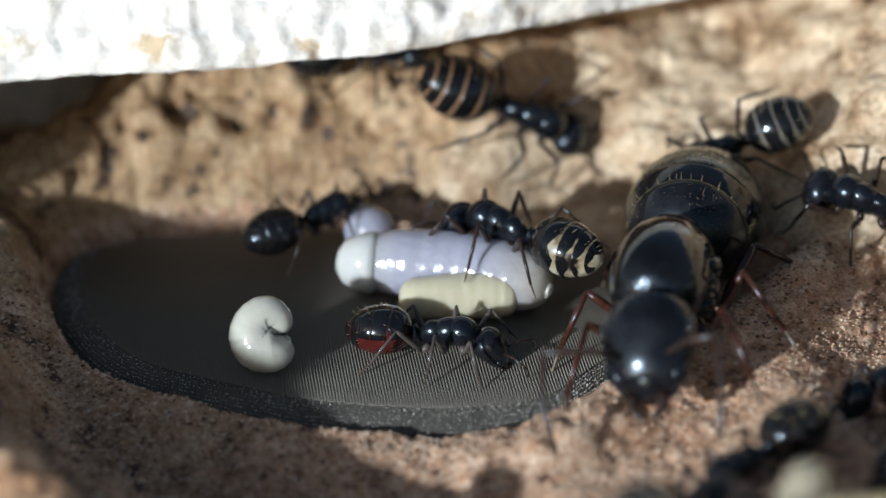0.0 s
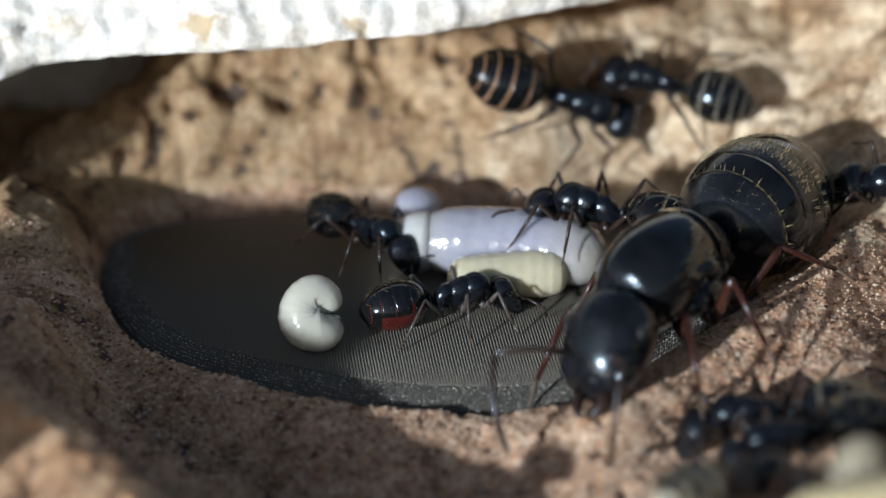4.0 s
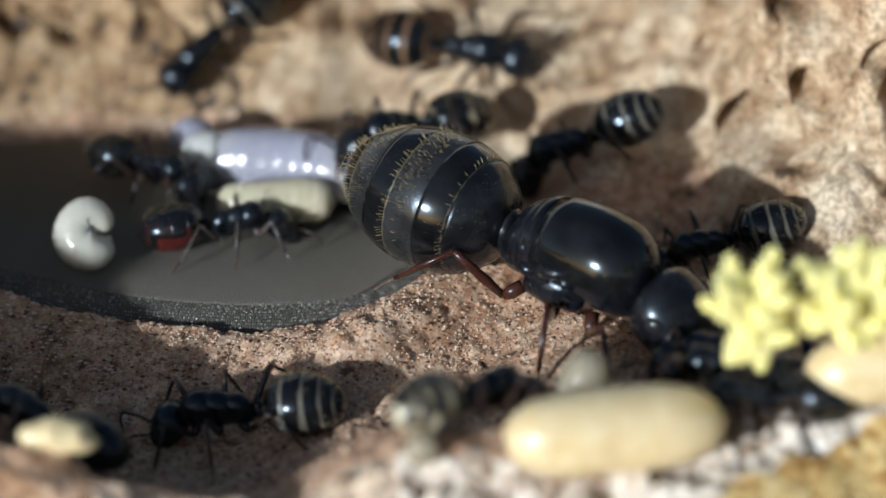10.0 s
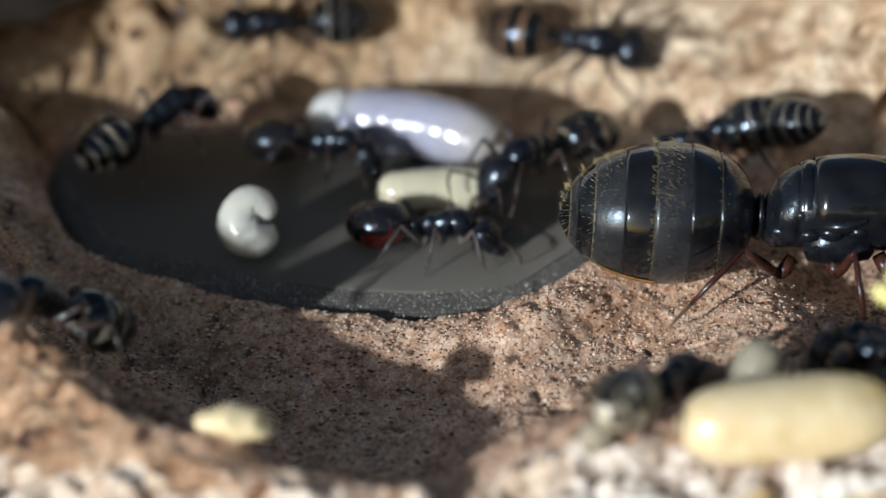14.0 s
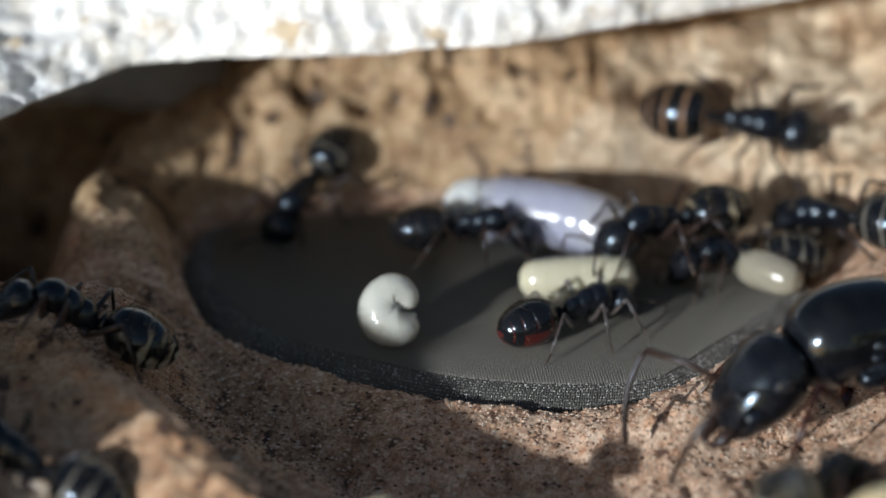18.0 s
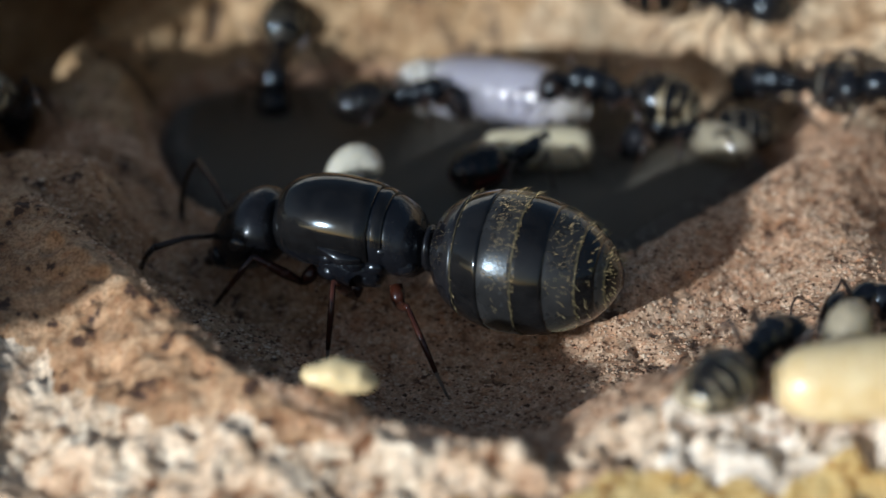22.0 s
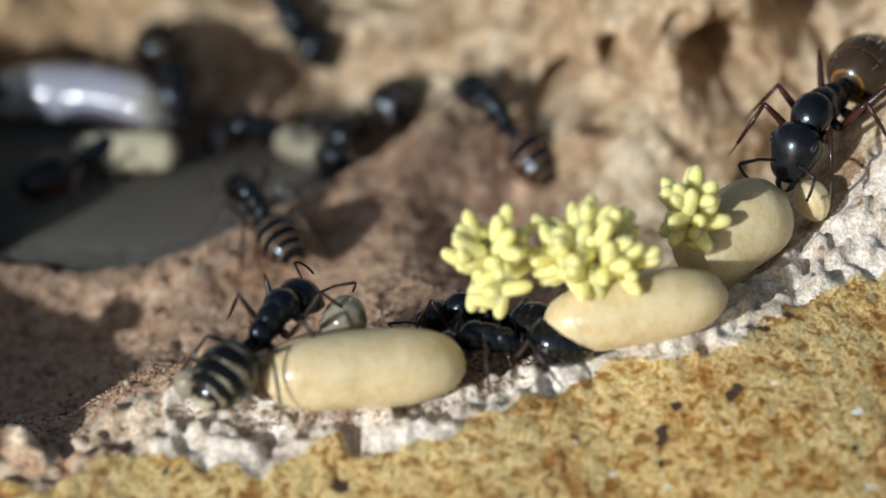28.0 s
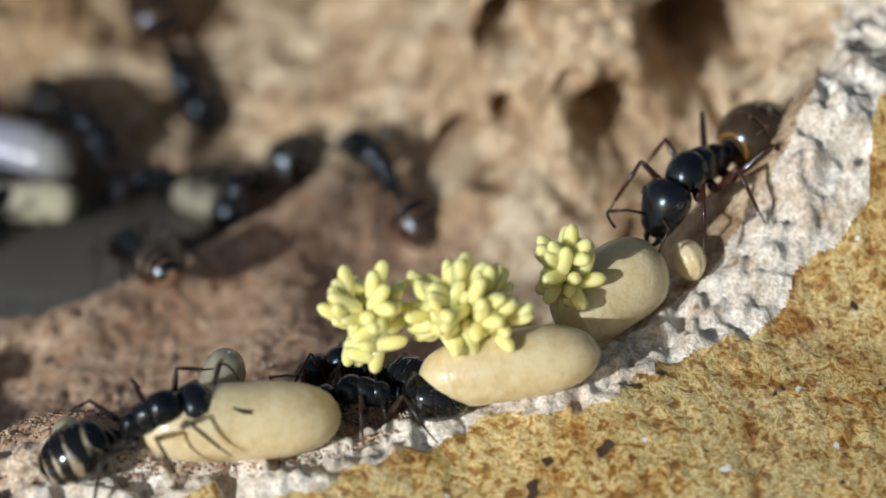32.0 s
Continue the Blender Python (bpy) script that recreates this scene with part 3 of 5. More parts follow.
M_LARVA = skin("larva_skin", (0.58, 0.565, 0.49), 0.75, 0.05, 0.15, 30, 0.004)
M_PEARL = skin("pearly_larva_skin", (0.38, 0.38, 0.42), 0.85, 0.09, 0.15, 11, 0.03)
M_GLASSY = skin("glassy_larva_skin", (0.5, 0.45, 0.34), 0.6, 0.06, 0.12)
M_CREAMY = skin("creamy_larva_skin", (0.6, 0.55, 0.4), 0.8, 0.06, 0.14)
M_GLASSY.node_tree.nodes["Principled BSDF"].inputs["Transmission Weight"].default_value = 0.4
M_COCOON = skin("cocoon_silk", (0.72, 0.62, 0.42), 0.4, 0.05, 0.34, 34, 0.014)
web = noise_node(M_COCOON, 14, 5, 0.7)
finish(M_COCOON, ramp(M_COCOON, web.outputs[0], ((0.34, (0.62, 0.48, 0.25)), (0.5, (0.7, 0.58, 0.35)), (0.66, (0.75, 0.65, 0.42)))).outputs[0])
M_EGG = skin("egg_shell", (0.93, 0.86, 0.37), 1.0, 0.04, 0.04, 20, 0.0004)
M_EGG.node_tree.nodes["Principled BSDF"].inputs["Transmission Weight"].default_value = 0.0
M_EGG.node_tree.nodes["Principled BSDF"].inputs["Coat Weight"].default_value = 0.7
M_EGG.node_tree.nodes["Principled BSDF"].inputs["Coat Roughness"].default_value = 0.04
along = M_PEARL.node_tree.nodes.new("ShaderNodeSeparateXYZ")
place = M_PEARL.node_tree.nodes.new("ShaderNodeTexCoord")
span = M_PEARL.node_tree.nodes.new("ShaderNodeMapRange")
span.inputs["From Min"].default_value, span.inputs["From Max"].default_value = -0.42 * CM, 0.42 * CM
M_PEARL.node_tree.links.new(place.outputs["Object"], along.inputs[0])
M_PEARL.node_tree.links.new(along.outputs["X"], span.inputs["Value"])
finish(M_PEARL, ramp(M_PEARL, span.outputs[0], ((0.0, (0.56, 0.54, 0.46)), (0.25, (0.44, 0.44, 0.52)), (0.62, (0.45, 0.45, 0.54)), (1.0, (0.5, 0.46, 0.36)))).outputs[0])
M_PEARL.node_tree.nodes["Principled BSDF"].inputs["Transmission Weight"].default_value = 0.2
M_SEAM = material("silk_seam", (0.72, 0.6, 0.37), 0.5)
M_DIRT = skin("straw_crumb", (0.7, 0.58, 0.34), 0.2, 0.02, 0.7, 25, 0.006)


# ---- ants ----
def gaster_radius(u):
    v = u**0.85
    return max(0.02, 1 - (2 * v - 1) ** 2) ** 0.52


def belly(x0, x1, z0, z1, ry, rz):
    """Rings of a gaster from its waist at x0 back to its tip at x1."""
    return [(x0 + (x1 - x0) * u, z0 + (z1 - z0) * u, ry * gaster_radius(u), rz * gaster_radius(u)) for u in np.linspace(0.0, 1.0, 26)]


def shell(st, u0, u1, puff, n=22, open_by=0.62, ragged=0.0, seed=0):
    """A tergite: an arched plate over part of the gaster, open below, with a lip at its hind edge, which may run unevenly."""
    verts, faces, rings = [], [], 9
    for j in range(rings + 1):
        jj = min(j, rings - 1)
        k = 0.985 if j == rings else (1.0 + 0.35 * puff if j == 0 else 1.0 + puff * (0.6 + 0.4 * j / (rings - 1)))
        for q in range(n):
            a = (q / (n - 1) - 0.5) * 2 * (math.pi - open_by)
            cut = 1 - ragged * (0.5 + 0.5 * math.sin(2.3 * a + seed) * math.cos(3.7 * a + 2 * seed)) * min(1, (abs(a) / 1.3) ** 2 + 0.12)
            f = min(0.9999, u0 + (u1 - u0) * jj / (rings - 1) * cut) * (len(st) - 1)
            i = int(f)
            x, z, ry, rz = (p + (r - p) * (f - i) for p, r in zip(st[i], st[i + 1]))
            verts.append((x, ry * k * math.sin(a), z + rz * k * math.cos(a)))
    for j in range(rings):
        for q in range(n - 1):
            faces.append((j * n + q, j * n + q + 1, j * n + n + q + 1, j * n + n + q))
    return verts, faces


def belly_strip(st, u0, u1, a0, a1, puff, n=7, m=16):
    """A narrow strip along both flanks of the underside."""
    verts, faces = [], []
    for s in (-1, 1):
        base = len(verts)
        for j in range(m + 1):
            f = (u0 + (u1 - u0) * j / m) * (len(st) - 1)
            i = min(int(f), len(st) - 2)
            x, z, ry, rz = (p + (r - p) * (f - i) for p, r in zip(st[i], st[i + 1]))
            for q in range(n):
                a = s * (a0 + (a1 - a0) * q / (n - 1))
                verts.append((x, ry * (1 + puff) * math.sin(a), z + rz * (1 + puff) * math.cos(a)))
        for j in range(m):
            for q in range(n - 1):
                k = base + j * n + q
                faces.append((k, k + 1, k + n + 1, k + n))
    return verts, faces


def bristles(st, count, length, rng, lo=0.15, hi=0.98, spread=1.9, rows=None, thick=1.0, rise=1.0, loose=0.012):
    pieces = []
    for _ in range(count):
        u = rng.uniform(lo, hi) if rows is None else rng.choice(rows) + rng.uniform(-loose, loose)
        f = u * (len(st) - 1)
        i = min(int(f), len(st) - 2)
        x, z, ry, rz = np.array(st[i]) + (np.array(st[i + 1]) - np.array(st[i])) * (f - i)
        a = rng.uniform(-spread, spread)
        base = Vector((x, ry * 1.02 * math.sin(a), z + rz * 1.02 * math.cos(a)))
        way = Vector((-0.55 - 0.6 * u, rise * math.sin(a), rise * math.cos(a))).normalized() * length * rng.uniform(0.6, 1.2)
        pieces.append(tube([base, base + way * 0.6, base + way], [0.0013 * thick, 0.001 * thick, 0.0005 * thick], 3))
    return joined(*pieces)


WORKER = dict(
    head=[(0.245, 0.17, 0.03, 0.03), (0.262, 0.174, 0.086, 0.068), (0.31, 0.176, 0.112, 0.09), (0.36, 0.168, 0.108, 0.09), (0.41, 0.152, 0.09, 0.076), (0.45, 0.136, 0.068, 0.058), (0.478, 0.124, 0.046, 0.036)],
    pronotum=[(0.272, 0.16, 0.022, 0.022), (0.25, 0.176, 0.06, 0.055), (0.21, 0.188, 0.083, 0.08), (0.16, 0.194, 0.088, 0.088), (0.115, 0.19, 0.078, 0.08), (0.085, 0.18, 0.05, 0.055)],
    mesothorax=[(0.138, 0.182, 0.06, 0.07), (0.11, 0.182, 0.072, 0.086), (0.07, 0.176, 0.074, 0.09), (0.03, 0.168, 0.066, 0.082), (0.004, 0.16, 0.05, 0.066)],
    propodeum=[(0.038, 0.158, 0.05, 0.07), (0.015, 0.16, 0.058, 0.078), (-0.03, 0.156, 0.058, 0.08), (-0.068, 0.142, 0.046, 0.062), (-0.092, 0.13, 0.02, 0.022)],
    petiole=[(-0.085, 0.125, 0.014, 0.014), (-0.1, 0.14, 0.032, 0.046), (-0.115, 0.15, 0.037, 0.058), (-0.13, 0.135, 0.025, 0.035), (-0.15, 0.125, 0.014, 0.014)],
    belly=(-0.13, -0.53, 0.155, 0.13, 0.152, 0.142), feet=[(0.4, 0.27), (0.06, 0.34), (-0.36, 0.32)], coxa=[(0.18, 0.055, 0.125), (0.08, 0.05, 0.112), (-0.02, 0.045, 0.105)],
    knee=0.25, thick=0.0145, eye=(0.335, 0.094, 0.212, 0.019), antenna=(0.425, 0.04, 0.195), jaw=(0.468, 0.126))
QUEEN = dict(
    head=[(0.292, 0.185, 0.03, 0.03), (0.302, 0.185, 0.078, 0.066), (0.335, 0.183, 0.1, 0.088), (0.385, 0.172, 0.102, 0.088), (0.43, 0.155, 0.09, 0.076), (0.465, 0.138, 0.074, 0.06), (0.485, 0.126, 0.056, 0.04)],
    thorax=[(0.3, 0.19, 0.03, 0.035), (0.285, 0.2, 0.07, 0.075), (0.24, 0.208, 0.098, 0.1), (0.17, 0.212, 0.106, 0.108), (0.09, 0.208, 0.104, 0.106), (0.03, 0.2, 0.096, 0.1), (0.015, 0.196, 0.09, 0.095), (0.0, 0.192, 0.09, 0.092), (-0.035, 0.175, 0.075, 0.078), (-0.06, 0.155, 0.035, 0.045)],
    petiole=[(-0.045, 0.14, 0.02, 0.02), (-0.06, 0.16, 0.045, 0.05), (-0.072, 0.168, 0.05, 0.06), (-0.084, 0.15, 0.03, 0.035), (-0.1, 0.14, 0.02, 0.02)],
    belly=(-0.075, -0.52, 0.168, 0.15, 0.158, 0.158), feet=[(0.4, 0.21), (0.12, 0.27), (-0.22, 0.27)], coxa=[(0.2, 0.06, 0.115), (0.1, 0.06, 0.1), (0.01, 0.055, 0.09)],
    knee=0.19, thick=0.011, eye=(0.37, 0.093, 0.202, 0.019), antenna=(0.445, 0.035, 0.185), jaw=(0.488, 0.118))


def ant(kind, length, label, look_of="black", name="worker_ant", seed=0, group="ants of the nest"):
    """An ant, head along +x, its ground point under the thorax. Returns the thing with its moving parts noted."""
    rng = random.Random(seed)
    b, L = kind, length
    top = thing(name, label, "ant", group)
    top_parts = dict(legs=[], feelers=[])
    legs_mat = M_RUST if name == "queen_ant" or look_of == "red_legs" else M_SUNLIT_LEG if look_of == "wine" else M_BROWN
    neck = Vector((b["head"][0][0], 0, b["head"][0][1]))
    nod = Matrix.Rotation(radians(12 if look_of == "queen" else 36 + rng.uniform(-8, 8)), 3, "Y")
    tilt = lambda p: tuple(neck + nod @ (Vector(p) - neck))
    head = part("head", loft(smooth_stations(b["head"]), 20), M_BLACK, top, origin=b["head"][0][:1] + (0, b["head"][0][1]), size=L)
    ho = (b["head"][0][0], 0, b["head"][0][1])
    head.rotation_euler = nod.to_euler()
    ex, ey, ez, er = b["eye"]
    for s in (-1, 1):
        st = [(ex + er * 1.25 * c, ez, max(0.002, er * math.sin(math.acos(c))) * 0.7, max(0.002, er * math.sin(math.acos(c)))) for c in np.cos(np.linspace(0, math.pi, 9))]
        v, f = loft(st, 10)
        under("eye", ([(x, y + s * ey, z) for x, y, z in v], f), M_EYE, head, ho, L)
        jx, jz = b["jaw"]
        under("mandible", tube([(jx - 0.01, s * 0.03, jz), (jx + 0.025, s * 0.032, jz - 0.012), (jx + 0.045, s * 0.018, jz - 0.02), (jx + 0.05, s * 0.004, jz - 0.022)], [0.016, 0.014, 0.009, 0.003], 7), M_BROWN, head, ho, L)
        ax, ay, az = b["antenna"]
        bend = (ax + 0.09 + rng.uniform(-0.03, 0.03), s * (0.15 + rng.uniform(-0.03, 0.03)), az + 0.05 + rng.uniform(-0.02, 0.04))
        tip = (bend[0] + 0.14 + rng.uniform(-0.04, 0.03), s * (0.12 + rng.uniform(-0.05, 0.08)), max(0.03, bend[2] - 0.15))
        a0, bend, tip = tilt((ax, s * ay, az)), tilt(bend), tilt(tip)
        bend, tip = (bend[0], bend[1], bend[2] + 0.03), (tip[0], tip[1], max(0.02, tip[2]))
        mid = tuple((p + q) / 2 + d for p, q, d in zip(bend, tip, (0.03, s * 0.02, 0.03)))
        feeler = part("antenna", tube([a0, ((a0[0] + bend[0]) / 2, (a0[1] + bend[1]) / 2, (a0[2] + bend[2]) / 2 + 0.012), bend], [0.007, 0.0065, 0.009], 7), M_BROWN, top, origin=a0, size=L)
        pts, rad = [], []
        for k in range(13):
            u = k / 12
            pts.append(tuple((1 - u) ** 2 * p + 2 * u * (1 - u) * m + u * u * q for p, m, q in zip(bend, mid, tip)))
            rad.append((0.0075 if k % 2 else 0.0062) * (1.0 if k < 12 else 0.4))
        under("funiculus", tube(pts, rad, 6), M_BROWN, feeler, a0, L)
        top_parts["feelers"].append(feeler)
    if look_of == "queen":
        part("thorax", loft(smooth_stations(b["thorax"]), 20), M_KNOBBLY, top, size=L)
    else:
        for name_of, stations in (("pronotum", b["pronotum"]), ("mesothorax", b["mesothorax"]), ("propodeum", b["propodeum"])):
            part(name_of, loft(smooth_stations(stations), 18), M_KNOBBLY, top, size=L)
        under("clypeus", loft([(0.43, 0.142, 0.004, 0.004), (0.44, 0.146, 0.034, 0.05), (0.468, 0.134, 0.036, 0.038), (0.484, 0.126, 0.02, 0.02), (0.487, 0.124, 0.003, 0.003)], 12), M_BLACK, head, ho, L)
        for s in (-1, 1):
            under("cheek", tube([(0.42, s * 0.062, 0.15), (0.445, s * 0.055, 0.135), (0.466, s * 0.042, 0.124)], [0.026, 0.022, 0.014], 8), M_KNOBBLY, head, ho, L)
    if look_of == "queen":
        plate = smooth_stations(b["thorax"])
        under_at = lambda a, c, k, mat, nm, ob: part(nm, shell(plate, a, c, k, open_by=ob), mat, top, size=L)
        under_at(0.1, 0.52, 0.05, M_SHINE, "scutum", 1.5)
        under_at(0.54, 0.68, 0.055, M_SHINE, "scutellum", 1.9)
        under_at(0.74, 0.98, 0.03, M_KNOBBLY, "propodeum", 1.2)
        for s in (-1, 1):
            part("wing_scar", tube([(0.16, s * 0.105, 0.225), (0.11, s * 0.11, 0.205), (0.06, s * 0.105, 0.2)], [0.008, 0.018, 0.009], 8), M_BLACK, top, size=L)
            part("side_plate", loft([(0.2, 0.15, 0.004, 0.004), (0.17, 0.15, 0.055, 0.045), (0.1, 0.145, 0.07, 0.06), (0.04, 0.14, 0.06, 0.05), (0.02, 0.14, 0.004, 0.004)], 12), M_KNOBBLY, top, origin=(0, -s * 0.045, 0), size=L).location.y = 0
            for x, y, z, r in ((0.2, 0.088, 0.2, 0.016), (0.145, 0.1, 0.188, 0.016), (0.085, 0.097, 0.18, 0.022), (0.04, 0.088, 0.168, 0.02), (0.02, 0.078, 0.21, 0.016), (-0.02, 0.062, 0.16, 0.024), (0.06, 0.086, 0.135, 0.024), (0.15, 0.084, 0.135, 0.028)):
                part("sclerite", loft([(x - r * 1.3, z, 0.002, 0.002), (x - r * 0.9, z + 0.002, r * 0.65, r * 0.7), (x, z + 0.003, r, r), (x + r * 0.9, z, r * 0.65, r * 0.7), (x + r * 1.3, z, 0.002, 0.002)], 10), M_KNOBBLY, top, origin=(0, -s * y, 0), size=L).location.y = 0
            under("cheek", tube([(0.43, s * 0.066, 0.16), (0.455, s * 0.06, 0.14), (0.475, s * 0.048, 0.126)], [0.03, 0.026, 0.016], 8), M_KNOBBLY, head, ho, L)
        under("clypeus", loft([(0.445, 0.145, 0.004, 0.004), (0.455, 0.15, 0.04, 0.045), (0.478, 0.136, 0.042, 0.036), (0.494, 0.126, 0.022, 0.02), (0.497, 0.124, 0.003, 0.003)], 12), M_BLACK, head, ho, L)
        for q in (-1, 0, 1):
            under("ocellus", tube([(0.345 + 0.012 * (q == 0), q * 0.022, 0.255), (0.348 + 0.012 * (q == 0), q * 0.022, 0.264)], [0.008, 0.004], 8), M_EYE, head, ho, L)
    part("petiole", loft(smooth_stations(b["petiole"], 2), 12), M_BLACK, top, size=L)
    st = belly(*b["belly"])
    base = {"black": M_BROWN, "cream": M_BLOTCH, "red": M_TAWNY, "queen": M_BLACK, "red_legs": M_AMBER, "amber": M_AMBER, "striped": M_STRIPE, "wine": M_WINE}[look_of]
    gaster = part("gaster", loft(st, 22), base, top, size=L)
    if look_of == "queen":
        bands = [(0.0, 0.2, M_BLACK), (0.19, 0.35, M_SHINE), (0.35, 0.53, M_GREY), (0.52, 0.68, M_SHINE), (0.68, 0.83, M_GREY), (0.82, 0.91, M_SHINE), (0.91, 0.95, M_GREY), (0.94, 0.995, M_SHINE)]
        under("membrane", belly_strip(st, 0.5, 0.8, 2.34, 2.62, 0.034), M_AMBER, gaster, (0, 0, 0), L, "amber membrane along the flank")
    else:
        cover = {"black": 0.95, "cream": 0.9, "red": 0.86, "red_legs": 0.93, "amber": 0.86, "striped": 0.87, "wine": 1.0}[look_of]
        edges = [0.0, 0.3, 0.55, 0.74, 0.88, 1.0]
        bands = [(a + 0.0, a + (c - a) * cover, M_UMBER if look_of == "red_legs" else M_SHINE) for a, c in zip(edges, edges[1:])]
        if look_of == "red":
            under("flank", belly_strip(st, 0.1, 0.72, 1.5, 2.7, 0.012), M_RED, gaster, (0, 0, 0), L, "red flank plate")
    ragged = {"queen": 0.0, "black": 0.05, "cream": 0.85, "red": 0.12, "red_legs": 0.1, "amber": 0.2, "striped": 0.3, "wine": 0.2}[look_of]
    for n, (a, c, mat) in enumerate(bands):
        under("tergite", shell(st, a, c, 0.03 if mat is not M_GREY else 0.026, open_by={"wine": 1.65 if n < 3 else 0.7, "red_legs": 0.9, "red": 1.25}.get(look_of, 0.6), ragged=ragged, seed=seed + 1.7 * n), mat, gaster, (0, 0, 0), L)
    if look_of == "queen":
        for u in (0.2, 0.53, 0.83, 0.95):
            under("down", shell(st, u - 0.009, u + 0.001, 0.034, open_by=0.75), M_GOLD, gaster, (0, 0, 0), L, "narrow seam of golden down")
        under("bristles", bristles(st, 240, 0.015, rng, rows=(0.2, 0.44, 0.53, 0.53, 0.76, 0.83, 0.88, 0.95, 0.97), spread=1.9, thick=0.5), M_HAIR, gaster, (0, 0, 0), L)
        under("fine_down", bristles(st, 700, 0.008, rng, rows=(0.12, 0.45, 0.47, 0.76), spread=1.25, thick=0.28, rise=0.3, loose=0.07), M_HAIR, gaster, (0, 0, 0), L, "flat golden down on the grey bands")
    else:
        under("bristles", bristles(st, 56, 0.03, rng), M_HAIR, gaster, (0, 0, 0), L)
    th = b["thick"]
    for i in range(3):
        for s in (-1, 1):
            cx, cy, cz = b["coxa"][i]
            fx, fy = b["feet"][i]
            fx, fy = fx + rng.uniform(-0.05, 0.05), fy + rng.uniform(-0.03, 0.03)
            c0, foot = Vector((cx, s * cy, cz)), Vector((fx, s * fy, 0.004))
            hip = c0 + Vector(((fx - cx) * 0.1, s * 0.03, -0.03))
            knee = c0.lerp(foot, 0.44) + Vector((0, s * 0.02, b["knee"] - 0.07 + rng.uniform(-0.02, 0.02)))
            ankle = c0.lerp(foot, 0.84) + Vector((0, s * 0.01, 0.035))
            leg = part("leg", joined(tube([c0, c0.lerp(hip, 0.6), hip], [th * 1.5, th * 1.6, th], 8), tube([hip, hip.lerp(knee, 0.35), hip.lerp(knee, 0.8), knee], [th * 0.8, th * 1.15, th * 0.9, th * 0.6], 8)),
                       legs_mat, top, origin=tuple(c0), size=L)
            under("tibia", tube([knee, knee.lerp(ankle, 0.5), ankle], [th * 0.55, th * 0.72, th * 0.5], 7), legs_mat, leg, tuple(c0), L)
            under("tarsus", tube([ankle, ankle.lerp(foot, 0.3), ankle.lerp(foot, 0.33), ankle.lerp(foot, 0.75), ankle.lerp(foot, 0.78), foot], [th * 0.4, th * 0.36, th * 0.42, th * 0.3, th * 0.36, th * 0.2], 5), M_STRAW, leg, tuple(c0), L)
            top_parts["legs"].append((leg, i, s))
    return top, top_parts

# ---- the gauze floor of the water cell ----
def weave(name, colour):
    m = material(name, colour, 0.6, 0.2)
    nt = m.node_tree
    co = nt.nodes.new("ShaderNodeTexCoord")
    waves = []
    for turn in (7, 97):
        mp = nt.nodes.new("ShaderNodeMapping")
        mp.inputs["Rotation"].default_value[2] = radians(turn)
        w = nt.nodes.new("ShaderNodeTexWave")
        w.inputs["Scale"].default_value = 36 / CM
        nt.links.new(co.outputs["Object"], mp.inputs[0])
        nt.links.new(mp.outputs[0], w.inputs[0])
        waves.append(w.outputs["Fac"])
    both = mix(m, 0.5, waves[0], waves[1], "LIGHTEN")
    dirt = noise_node(m, 3.0, 5)
    col = mix(m, 0.75, ramp(m, dirt.outputs[0], ((0.3, tuple(c * 0.55 for c in colour)), (0.7, tuple(c * 1.25 for c in colour)))).outputs[0], both, "MULTIPLY")
    return finish(m, col, both, 0.004, 0.8)


M_GAUZE = weave("steel_gauze", (0.12, 0.11, 0.092))
M_WIRE = material("steel_wire", (0.18, 0.163, 0.135), 0.55, 0.2)
M_KNOT = material("cut_wire_end", (0.2, 0.19, 0.17), 0.5, 0.3)
knot_random = M_KNOT.node_tree.nodes.new("ShaderNodeNewGeometry")
finish(M_KNOT, ramp(M_KNOT, knot_random.outputs["Random Per Island"], ((0.0, (0.1, 0.092, 0.08)), (0.45, (0.2, 0.185, 0.165)), (0.78, (0.34, 0.32, 0.29)), (1.0, (0.6, 0.57, 0.52)))).outputs[0])


def inset(line, by):
    """A closed outline moved inwards."""
    along = np.roll(line, -1, 0) - np.roll(line, 1, 0)
    along /= np.linalg.norm(along, axis=1)[:, None]
    side = np.stack([-along[:, 1], along[:, 0]], 1)
    return line + side * by * (1 if ((line.mean(0) - line) * side).sum() > 0 else -1)


